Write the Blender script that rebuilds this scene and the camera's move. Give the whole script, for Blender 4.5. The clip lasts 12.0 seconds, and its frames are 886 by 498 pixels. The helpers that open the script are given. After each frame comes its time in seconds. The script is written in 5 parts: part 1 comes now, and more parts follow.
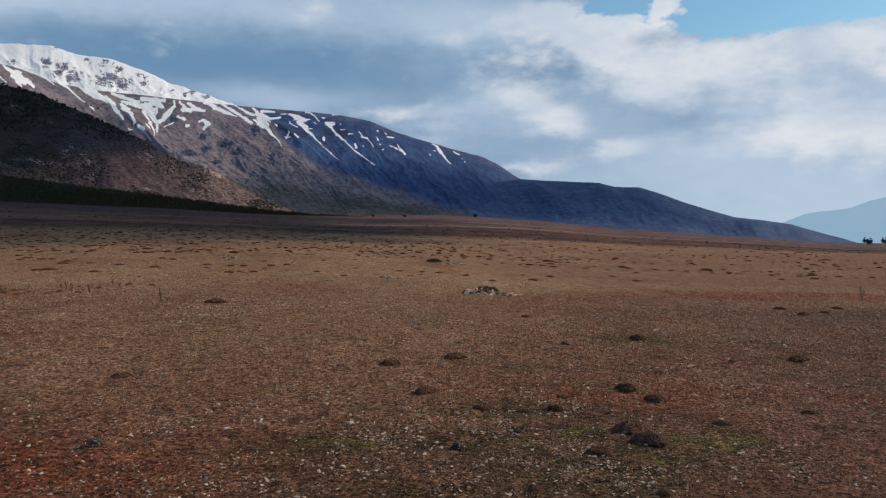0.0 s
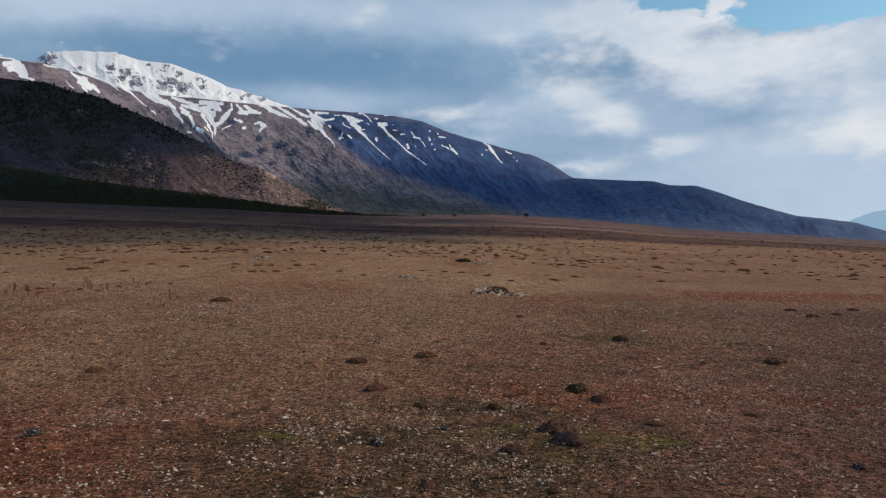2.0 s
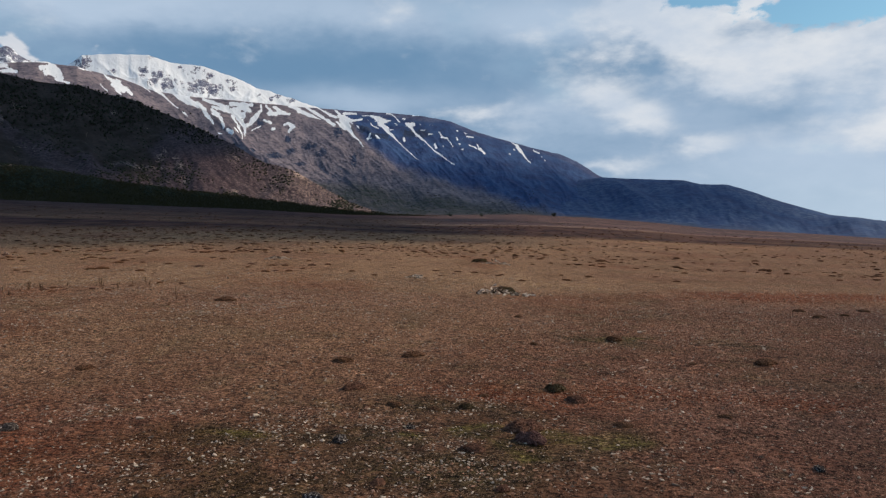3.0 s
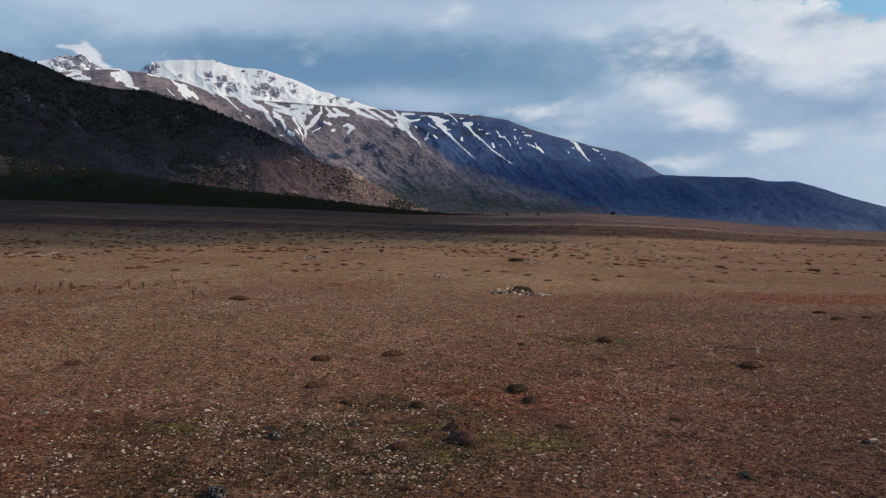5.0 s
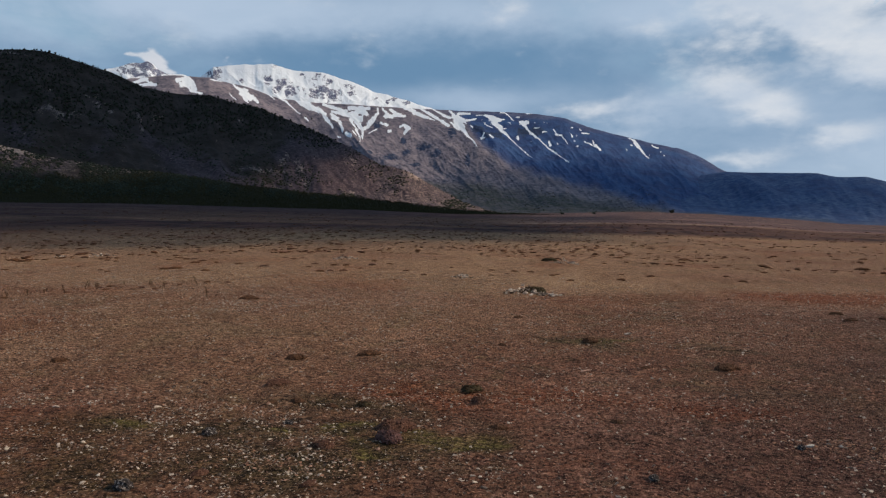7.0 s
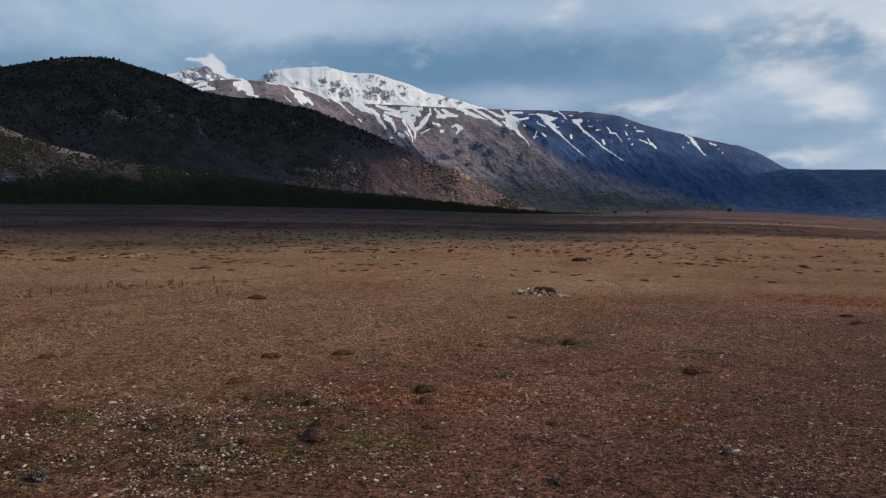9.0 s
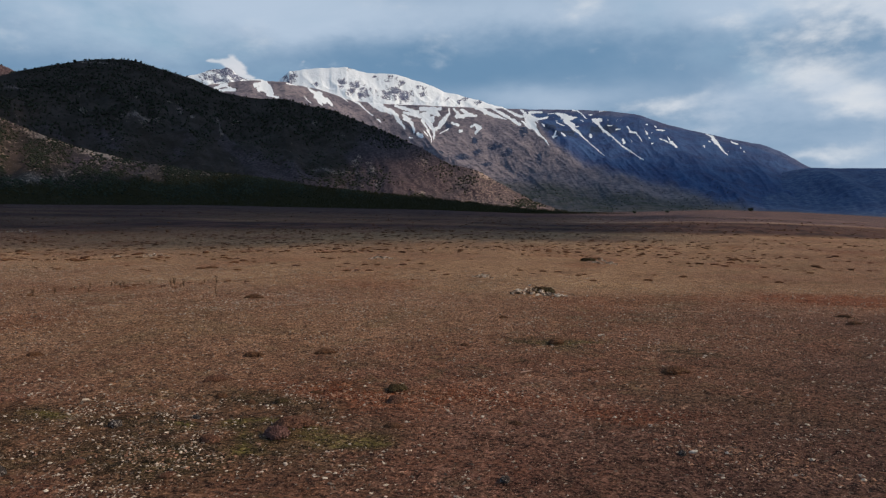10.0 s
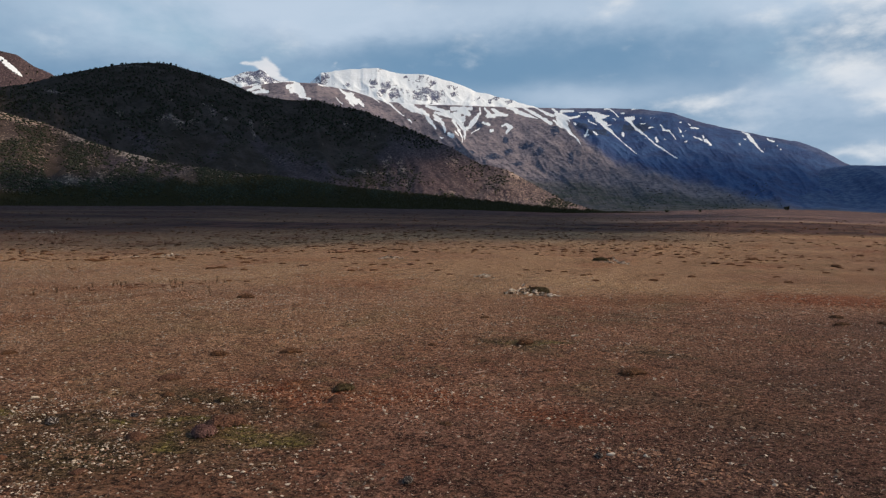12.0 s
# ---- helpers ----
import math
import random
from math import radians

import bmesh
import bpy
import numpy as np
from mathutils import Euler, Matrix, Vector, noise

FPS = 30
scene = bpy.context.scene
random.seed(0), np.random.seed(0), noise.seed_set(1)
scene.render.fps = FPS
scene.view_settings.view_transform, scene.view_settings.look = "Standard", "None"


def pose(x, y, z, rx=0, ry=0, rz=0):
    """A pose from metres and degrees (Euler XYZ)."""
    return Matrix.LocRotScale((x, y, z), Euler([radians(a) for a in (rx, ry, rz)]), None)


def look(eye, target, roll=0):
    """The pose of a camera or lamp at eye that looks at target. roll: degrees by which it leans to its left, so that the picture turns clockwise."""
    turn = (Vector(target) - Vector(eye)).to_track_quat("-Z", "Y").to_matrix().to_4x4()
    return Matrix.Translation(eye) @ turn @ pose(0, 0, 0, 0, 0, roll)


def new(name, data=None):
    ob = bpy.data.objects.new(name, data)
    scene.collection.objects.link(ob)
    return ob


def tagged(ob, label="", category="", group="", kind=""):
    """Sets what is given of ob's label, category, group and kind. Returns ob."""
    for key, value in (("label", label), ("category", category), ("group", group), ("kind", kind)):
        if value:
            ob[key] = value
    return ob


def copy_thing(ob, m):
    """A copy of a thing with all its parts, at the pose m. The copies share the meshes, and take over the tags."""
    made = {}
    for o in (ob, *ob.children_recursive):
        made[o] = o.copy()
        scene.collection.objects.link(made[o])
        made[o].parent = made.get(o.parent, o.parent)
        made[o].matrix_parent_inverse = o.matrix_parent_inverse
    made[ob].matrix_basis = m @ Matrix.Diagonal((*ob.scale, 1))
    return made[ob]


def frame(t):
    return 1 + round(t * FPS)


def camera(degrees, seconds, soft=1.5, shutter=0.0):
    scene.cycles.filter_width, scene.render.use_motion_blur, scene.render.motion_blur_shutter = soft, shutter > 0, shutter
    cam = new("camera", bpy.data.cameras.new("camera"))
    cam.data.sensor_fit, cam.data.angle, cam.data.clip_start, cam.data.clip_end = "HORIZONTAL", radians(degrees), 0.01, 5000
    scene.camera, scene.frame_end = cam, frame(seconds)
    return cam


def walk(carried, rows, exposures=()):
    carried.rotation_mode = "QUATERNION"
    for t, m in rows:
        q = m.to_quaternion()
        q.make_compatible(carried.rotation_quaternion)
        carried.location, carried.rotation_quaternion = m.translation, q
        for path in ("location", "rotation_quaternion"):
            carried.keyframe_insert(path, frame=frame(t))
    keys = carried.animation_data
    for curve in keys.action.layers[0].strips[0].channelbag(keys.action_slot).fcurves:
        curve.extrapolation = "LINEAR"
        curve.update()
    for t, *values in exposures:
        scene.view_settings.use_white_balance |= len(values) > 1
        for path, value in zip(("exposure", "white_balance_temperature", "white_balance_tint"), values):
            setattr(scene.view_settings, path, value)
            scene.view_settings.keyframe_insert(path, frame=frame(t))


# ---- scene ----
EYE = 4.8
cam = camera(61.4, 12.0, soft=1.3)
ROWS = [
    (0.0, 0.000, 0.000, 0.000, -0.000, -0.400, 0.000),
    (0.5, 0.711, -0.114, 0.012, 0.979, -0.411, 0.006),
    (1.0, 1.427, -0.209, 0.024, 1.956, -0.419, 0.015),
    (1.5, 2.136, -0.282, 0.033, 2.963, -0.424, 0.027),
    (2.0, 2.831, -0.332, 0.040, 4.025, -0.430, 0.042),
    (2.5, 3.542, -0.365, 0.050, 5.098, -0.435, 0.057),
    (4.5, 6.311, -0.188, 0.059, 9.474, -0.468, 0.131),
    (5.0, 6.991, -0.117, 0.072, 10.653, -0.476, 0.187),
    (5.5, 7.685, -0.036, 0.086, 11.830, -0.483, 0.246),
    (6.0, 8.393, 0.077, 0.093, 12.918, -0.486, 0.307),
    (6.5, 9.125, 0.215, 0.095, 13.962, -0.487, 0.366),
    (7.0, 9.853, 0.371, 0.098, 15.011, -0.487, 0.421),
    (9.0, 12.632, 1.024, 0.117, 19.076, -0.474, 0.505),
    (9.5, 13.269, 1.232, 0.106, 19.870, -0.470, 0.518),
    (10.0, 13.907, 1.447, 0.089, 20.548, -0.465, 0.532),
    (10.5, 14.518, 1.692, 0.077, 21.126, -0.459, 0.552),
    (11.0, 15.112, 1.941, 0.067, 21.696, -0.455, 0.577),
    (11.5, 15.657, 2.167, 0.063, 22.264, -0.452, 0.607),
    (12.0, 16.158, 2.390, 0.063, 22.973, -0.452, 0.639),
]
walk(cam, [(t, pose(x, y, EYE + z, 90 + pitch, roll, yaw)) for t, x, y, z, yaw, pitch, roll in ROWS],
     exposures=[(t, stops, kelvin, 10) for t, stops, kelvin in ((0.0, -0.07, 6380), (2.5, -0.05, 6400), (5.0, -0.06, 6370), (7.0, -0.11, 6350), (9.0, -0.15, 6380), (10.5, -0.02, 6500), (12.0, 0.06, 6620))])

# ---- sun, sky and clouds ----
SUN_AZ, SUN_EL = 72.0, 33.0
TO_SUN = Vector((math.sin(radians(SUN_AZ)) * math.cos(radians(SUN_EL)), math.cos(radians(SUN_AZ)) * math.cos(radians(SUN_EL)), math.sin(radians(SUN_EL))))
sun = new("sun", bpy.data.lights.new("sun", "SUN"))
sun.data.energy, sun.data.angle, sun.data.color = 3.4, radians(0.53), (1.0, 0.83, 0.62)
sun.matrix_world = look((0, 0, 60), Vector((0, 0, 60)) - TO_SUN)


class Nodes:
    """Short writing for node trees: every method returns an output socket."""

    def __init__(self, tree):
        self.t = tree
        tree.nodes.clear()

    def add(self, kind, **props):
        n = self.t.nodes.new(kind)
        for k, v in props.items():
            setattr(n, k, v)
        return n

    def put(self, socket, value):
        if isinstance(value, bpy.types.NodeSocket):
            self.t.links.new(value, socket)
        else:
            socket.default_value = value

    def math(self, op, a, b=0.0, c=0.0, clamp=False):
        n = self.add("ShaderNodeMath", operation=op, use_clamp=clamp)
        for i, v in enumerate((a, b, c)):
            self.put(n.inputs[i], v)
        return n.outputs[0]

    def vec(self, op, a, b=(0, 0, 0)):
        n = self.add("ShaderNodeVectorMath", operation=op)
        self.put(n.inputs[0], a)
        self.put(n.inputs[1], b)
        return n.outputs[0]

    def mix(self, f, a, b, blend="MIX"):
        n = self.add("ShaderNodeMix", data_type="RGBA", blend_type=blend)
        self.put(n.inputs[0], f)
        for i, v in ((6, a), (7, b)):
            self.put(n.inputs[i], (*v, 1) if isinstance(v, tuple) and len(v) == 3 else v)
        return n.outputs[2]

    def noise(self, vector, scale, detail=4.0, rough=0.55, warp=0.0):
        n = self.add("ShaderNodeTexNoise")
        self.put(n.inputs["Vector"], vector)
        for k, v in (("Scale", scale), ("Detail", detail), ("Roughness", rough), ("Distortion", warp)):
            n.inputs[k].default_value = v
        return n.outputs[0]

    def ramp(self, f, lo, hi, a=0.0, b=1.0):
        n = self.add("ShaderNodeMapRange", interpolation_type="SMOOTHSTEP")
        for i, v in enumerate((f, lo, hi, a, b)):
            self.put(n.inputs[i], v)
        return n.outputs[0]

    def attr(self, name):
        return self.add("ShaderNodeAttribute", attribute_name=name).outputs["Fac"]


def make_sky():
    world = bpy.data.worlds.new("sky")
    scene.world = world
    world.use_nodes = True
    k = Nodes(world.node_tree)
    way = k.add("ShaderNodeTexCoord").outputs["Generated"]
    sep = k.add("ShaderNodeSeparateXYZ")
    k.put(sep.inputs[0], way)
    x, y, z = sep.outputs
    az = k.math("MULTIPLY", k.math("ARCTAN2", x, y), 180 / math.pi)
    el = k.math("MULTIPLY", k.math("ARCSINE", z), 180 / math.pi)
    comb = k.add("ShaderNodeCombineXYZ")
    k.put(comb.inputs[0], k.math("MULTIPLY", az, 0.1))
    k.put(comb.inputs[1], k.math("MULTIPLY", el, 0.2))
    flat = comb.outputs[0]
    n1 = k.noise(flat, 0.55, 6.0, 0.55, 0.3)
    n2 = k.noise(k.vec("ADD", flat, (7.3, 2.1, 4.0)), 1.5, 6.0, 0.55, 0.1)
    n3 = k.noise(k.vec("ADD", flat, (1.3, 9.1, 2.0)), 1.2, 5.0, 0.6)
    n4 = k.noise(k.vec("ADD", flat, (4.4, 3.7, 8.0)), 3.2, 5.0, 0.5, 0.1)
    n5 = k.noise(k.vec("ADD", flat, (2.9, 6.2, 1.0)), 9.0, 5.0, 0.6, 0.2)
    azw = k.math("ADD", az, k.math("MULTIPLY", k.math("SUBTRACT", n2, 0.5), 5.0))
    elw = k.math("ADD", el, k.math("MULTIPLY", k.math("SUBTRACT", n3, 0.5), 3.0))

    def blob(a0, e0, sa, se, amount):
        da = k.math("DIVIDE", k.math("SUBTRACT", azw, a0), sa)
        de = k.math("DIVIDE", k.math("SUBTRACT", elw, e0), se)
        d = k.math("ADD", k.math("MULTIPLY", da, da), k.math("MULTIPLY", de, de))
        return k.math("MULTIPLY", k.math("POWER", 2.718, k.math("MULTIPLY", d, -1.0)), amount)

    def total(parts):
        s = blob(*parts[0])
        for q in parts[1:]:
            s = k.math("ADD", s, blob(*q))
        return s

    # a veil of grey-blue cloud, thicker and thinner
    veil = k.math("ADD", k.math("MULTIPLY", n1, 0.9), k.math("MULTIPLY", n3, 0.30))
    veil = k.math("ADD", veil, total([(-33, 17.0, 12, 2.0, 0.62), (-46, 15.5, 9, 1.6, 0.30), (-13, 17.0, 9, 1.8, 0.34), (2, 16.6, 7, 2.0, 0.40), (-12, 13.2, 16, 1.8, -0.16), (-44, 12, 10, 2.2, -0.06), (-14, 10.8, 8, 1.2, 0.26),
                                     (24, 10, 15, 6.0, 0.34), (18, 4.0, 14, 3.6, 0.26), (60, 15, 25, 12, 0.2), (1.5, 9.2, 5, 1.6, 0.26), (5.5, 13.2, 4, 1.2, -0.12), (18.5, 8.2, 4, 1.6, -0.16)]))
    low = k.mix(k.ramp(veil, 0.36, 1.15), (0.155, 0.285, 0.445), (0.480, 0.590, 0.730))
    # sunlit heaps of cloud with soft, billowing edges
    heap = total([(20, 12.9, 13, 2.0, 1.0), (7.5, 16.0, 6, 1.6, 0.75), (5.6, 10.6, 3.0, 1.3, 0.85), (8.8, 9.2, 2.4, 1.1, 0.85), (13.0, 7.0, 2.8, 1.0, 0.85), (26.5, 7.8, 7.0, 2.2, 0.95), (-3.6, 10.0, 3.0, 0.8, 0.70),
                  (11.3, 14.3, 2.6, 1.0, 0.75), (7.7, 5.8, 2.2, 0.8, 0.65), (15, 10.9, 3.0, 1.0, 0.6), (40, 12, 9, 5, 0.7), (0.5, 9.3, 3.0, 0.8, 0.4), (16.6, 16.9, 1.6, 1.6, 1.0), (12, 15.9, 4.0, 0.9, 0.7)])
    heap = k.math("ADD", heap, k.math("MULTIPLY", k.math("SUBTRACT", n2, 0.5), 1.9))
    heap = k.math("ADD", heap, k.math("MULTIPLY", k.math("SUBTRACT", n4, 0.5), 0.75))
    heap = k.math("ADD", heap, k.math("MULTIPLY", k.math("SUBTRACT", n5, 0.5), 0.26))
    lit = k.mix(k.ramp(n3, 0.3, 0.7), (0.56, 0.640, 0.745), (0.79, 0.81, 0.835))
    deck = k.mix(k.ramp(heap, 0.08, 1.0), low, lit)
    # a small puff standing on the far peak
    azw, elw = k.math("ADD", az, k.math("MULTIPLY", k.math("SUBTRACT", n4, 0.5), 1.6)), k.math("ADD", el, k.math("MULTIPLY", k.math("SUBTRACT", n2, 0.5), 0.8))
    puff = total([(-37.9, 13.3, 0.5, 0.22, 0.6), (-37.2, 13.25, 0.5, 0.3, 0.45), (-36.4, 13.2, 0.62, 0.72, 1.0), (-35.7, 12.6, 0.7, 0.5, 0.8), (-34.8, 12.15, 0.7, 0.28, 0.65), (-31.2, 13.4, 0.3, 0.4, 0.45), (-30.7, 13.0, 0.4, 0.3, 0.4)])
    puff = k.math("MULTIPLY", puff, k.math("ADD", 0.1, k.math("MULTIPLY", n5, 1.8)))
    deck = k.mix(k.ramp(puff, 0.30, 0.75), deck, (0.70, 0.715, 0.76))
    # thin haze low over the plain
    haze = k.math("MULTIPLY", k.ramp(el, 7.5, 1.0), k.ramp(az, 2.0, 18.0, 0.0, 0.65))
    deck = k.mix(haze, deck, (0.56, 0.68, 0.79))
    sky = k.add("ShaderNodeTexSky", sky_type="NISHITA", sun_disc=False, sun_elevation=radians(SUN_EL), sun_rotation=radians(SUN_AZ), air_density=1.2, dust_density=0.6)
    blue = k.mix(1.0, sky.outputs[0], (0.080, 0.108, 0.112), "MULTIPLY")
    # the deck is broken higher up, and open in one place low over the plain
    hole = total([(13.0, 17.6, 3.2, 1.0, 1.25), (20.0, 16.3, 3.6, 1.5, 1.5), (27, 15.9, 7.0, 1.2, 1.4), (16.6, 17.4, 0.8, 1.0, -1.3), (18.0, 16.4, 0.6, 0.5, -0.9)])
    hole = k.math("ADD", hole, k.math("MULTIPLY", k.math("SUBTRACT", n4, 0.5), 0.7))
    hole = k.math("ADD", hole, k.math("MULTIPLY", k.math("SUBTRACT", n5, 0.5), 1.1))
    broken = k.ramp(k.math("ADD", k.math("MULTIPLY", el, 0.012), n1), 0.66, 1.05, 0.0, 0.85)
    open_sky = k.math("MAXIMUM", k.ramp(hole, 0.36, 0.74), broken)
    col = k.mix(open_sky, deck, blue)
    bg = k.add("ShaderNodeBackground")
    k.put(bg.inputs[0], col)
    bg.inputs[1].default_value = 1.0
    out = k.add("ShaderNodeOutputWorld")
    k.put(out.inputs[0], bg.outputs[0])


make_sky()

# ---- noise in numpy ----


def value_noise(x, y, seed=0):
    xi, yi = np.floor(x).astype(np.int64), np.floor(y).astype(np.int64)
    fx, fy = x - xi, y - yi
    fx, fy = fx * fx * (3 - 2 * fx), fy * fy * (3 - 2 * fy)

    def h(a, b):
        v = (a * 374761393 + b * 668265263 + seed * 982451653) & 0xFFFFFFFF
        v = ((v ^ (v >> 13)) * 1274126177) & 0xFFFFFFFF
        return ((v ^ (v >> 16)) & 0xFFFF) / 65535.0

    a, b, c, d = h(xi, yi), h(xi + 1, yi), h(xi, yi + 1), h(xi + 1, yi + 1)
    return (a * (1 - fx) + b * fx) * (1 - fy) + (c * (1 - fx) + d * fx) * fy


def fbm(x, y, octaves=5, seed=0, gain=0.5):
    """From about -1 to 1."""
    s, a, tot = 0.0, 1.0, 0.0
    for i in range(octaves):
        s = s + a * (value_noise(x * 2.0**i + 17 * i, y * 2.0**i + 5 * i, seed + i) * 2 - 1)
        tot += a
        a *= gain
    return s / tot


def ridged(x, y, octaves=5, seed=0):
    s, a, tot = 0.0, 1.0, 0.0
    for i in range(octaves):
        n = 1 - np.abs(value_noise(x * 2.0**i + 31 * i, y * 2.0**i + 11 * i, seed + i) * 2 - 1)
        s = s + a * n * n
        tot += a
        a *= 0.5
    return s / tot


def smooth(v, lo, hi):
    t = np.clip((v - lo) / (hi - lo), 0, 1)
    return t * t * (3 - 2 * t)


# ---- the lie of the land: slope from the origin by bearing, near, middle and far ----
A_MID = (-180, -90, -60, -38, -33, -24, -15, 0, 6, 13, 18, 30, 60, 90, 180)
M_MID = (0, 0.015, 0.034, 0.0345, 0.0355, 0.040, 0.0386, 0.0277, 0.0215, 0.0160, 0.0125, 0.008, 0, 0, 0)
A_FAR = (-180, -100, -60, -38, -30, -21, -13, -6, 0, 5, 9.3, 13.5, 17.5, 21.3, 25, 28.5, 35, 60, 180)
M_FAR = (0, 0.02, 0.053, 0.056, 0.053, 0.049, 0.042, 0.040, 0.0405, 0.0355, 0.029, 0.0206, 0.016, 0.0113, 0.0063, 0.002, 0.001, 0, 0)


def land(x, y):
    x, y = np.asarray(x, float), np.asarray(y, float)
    r = np.hypot(x, y) + 1e-6
    az = np.degrees(np.arctan2(x, y))
    near = 0.0377 * y / r - 0.0245 * x / r
    a = smooth(np.log(np.maximum(r, 1) / 35) / math.log(90 / 35), 0, 1)
    b = smooth(np.log(np.maximum(r, 1) / 90) / math.log(700 / 90), 0, 1)
    m = near * (1 - a) + np.interp(az, A_MID, M_MID) * a
    m = m * (1 - b) + np.interp(az, A_FAR, M_FAR) * b
    return m * r


def ground_z(x, y):
    x, y = np.asarray(x, float), np.asarray(y, float)
    r = np.hypot(x, y)
    bump = 0.035 * fbm(x * 2.3, y * 2.3, 4, 4) * (r < 60) + 0.05 * fbm(x * 0.45, y * 0.45, 4, 3) + 0.10 * fbm(x * 0.06, y * 0.06, 3, 9)
    return land(x, y) + bump * np.minimum(1 + r / 250, 4)


# ---- materials ----


def material(name):
    m = bpy.data.materials.new(name)
    m.use_nodes = True
    k = Nodes(m.node_tree)
    return m, k


def finish(k, color, rough=0.9, bump=None, strength=0.5, distance=0.02, spec=0.2):
    p = k.add("ShaderNodeBsdfPrincipled")
    k.put(p.inputs["Base Color"], color)
    k.put(p.inputs["Roughness"], rough)
    p.inputs["Specular IOR Level"].default_value = spec
    if bump is not None:
        n = k.add("ShaderNodeBump")
        n.inputs["Strength"].default_value = strength
        n.inputs["Distance"].default_value = distance
        k.put(n.inputs["Height"], bump)
        k.put(p.inputs["Normal"], n.outputs[0])
    out = k.add("ShaderNodeOutputMaterial")
    k.put(out.inputs[0], p.outputs[0])


def object_coords(k):
    return k.add("ShaderNodeTexCoord").outputs["Object"]


def ground_material():
    m, k = material("steppe")
    p = object_coords(k)
    big = k.noise(p, 0.05, 5, 0.55)
    mid = k.noise(p, 0.45, 6, 0.65)
    fine = k.noise(p, 2.2, 7, 0.7)
    grain = k.noise(p, 9.0, 6, 0.75)
    speck = k.noise(p, 26.0, 3, 0.6)
    c = k.mix(k.ramp(mid, 0.35, 0.65), (0.175, 0.072, 0.047), (0.235, 0.112, 0.070))
    patch = k.noise(p, 0.16, 5, 0.6, 0.6)
    c = k.mix(k.ramp(patch, 0.50, 0.66, 0.0, 0.8), c, (0.275, 0.140, 0.098))
    c = k.mix(k.ramp(patch, 0.36, 0.48, 0.75, 0.0), c, (0.112, 0.074, 0.042))
    hue = k.noise(p, 0.8, 4, 0.6, 0.4)
    c = k.mix(k.ramp(hue, 0.53, 0.66, 0.0, 0.6), c, (0.260, 0.108, 0.060))
    c = k.mix(k.ramp(hue, 0.34, 0.46, 0.60, 0.0), c, (0.125, 0.088, 0.042))
    c = k.mix(k.math("MULTIPLY", k.attr("sward"), k.ramp(big, 0.3, 0.6, 0.55, 1.0)), c, (0.400, 0.248, 0.140))
    drift = k.noise(k.vec("MULTIPLY", p, (0.45, 0.11, 0.1)), 1.0, 6, 0.7, 0.4)
    c = k.mix(k.math("MULTIPLY", k.attr("sward"), k.ramp(drift, 0.50, 0.64, 0.0, 0.6)), c, (0.185, 0.098, 0.052))
    c = k.mix(k.math("MULTIPLY", k.attr("sward"), k.ramp(drift, 0.34, 0.46, 0.45, 0.0)), c, (0.450, 0.295, 0.182))
    c = k.mix(k.math("MULTIPLY", k.attr("green"), k.ramp(fine, 0.35, 0.55, 0.5, 0.9)), c, (0.068, 0.052, 0.022))
    c = k.mix(k.math("MULTIPLY", k.attr("moss"), k.ramp(fine, 0.3, 0.55, 0.5, 1.0)), c, (0.128, 0.114, 0.026))
    c = k.mix(k.math("MULTIPLY", k.attr("soil"), k.ramp(fine, 0.35, 0.6, 0.75, 1.0)), c, (0.225, 0.070, 0.030))
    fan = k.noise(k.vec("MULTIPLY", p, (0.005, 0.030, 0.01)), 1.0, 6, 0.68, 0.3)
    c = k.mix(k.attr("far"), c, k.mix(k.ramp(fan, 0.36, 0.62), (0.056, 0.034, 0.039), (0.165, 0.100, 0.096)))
    c = k.mix(k.math("MULTIPLY", k.attr("pale_lines"), k.ramp(fan, 0.3, 0.55, 0.4, 1.0)), c, (0.37, 0.25, 0.18))
    # soft cloud shade over the right foreground, painted as darker purple-brown soil
    c = k.mix(k.math("MULTIPLY", k.attr("shaded_soil"), k.ramp(mid, 0.25, 0.6, 0.7, 1.0)), c, (0.108, 0.056, 0.044))
    c = k.mix(k.ramp(fine, 0.50, 0.62, 0.0, 0.8), c, k.mix(1.0, c, (0.42, 0.40, 0.42), "MULTIPLY"))
    c = k.mix(k.ramp(fine, 0.36, 0.46, 0.7, 0.0), c, k.mix(1.0, c, (1.45, 1.55, 1.60), "MULTIPLY"))
    # dark grain, partly painted in for the small shadows between lumps
    c = k.mix(k.ramp(grain, 0.49, 0.56, 0.0, 0.95), c, k.mix(1.0, c, (0.20, 0.19, 0.21), "MULTIPLY"))
    c = k.mix(k.ramp(grain, 0.38, 0.46, 0.9, 0.0), c, k.mix(1.0, c, (1.9, 2.05, 2.15), "MULTIPLY"))
    c = k.mix(k.ramp(speck, 0.58, 0.66, 0.0, 0.55), c, (0.42, 0.30, 0.225))
    chips = k.noise(p, 13.0, 3, 0.55)
    strewn = k.ramp(k.noise(p, 0.9, 4, 0.6), 0.38, 0.62, 0.15, 1.0)
    c = k.mix(k.math("MULTIPLY", strewn, k.ramp(chips, 0.58, 0.64, 0.0, 0.8)), c, k.mix(1.0, c, (2.2, 2.2, 2.2), "MULTIPLY"))
    c = k.mix(k.math("MULTIPLY", strewn, k.ramp(chips, 0.36, 0.42, 0.8, 0.0)), c, k.mix(1.0, c, (0.28, 0.26, 0.28), "MULTIPLY"))
    c = k.mix(1.0, c, (1.20, 1.10, 1.01), "MULTIPLY")
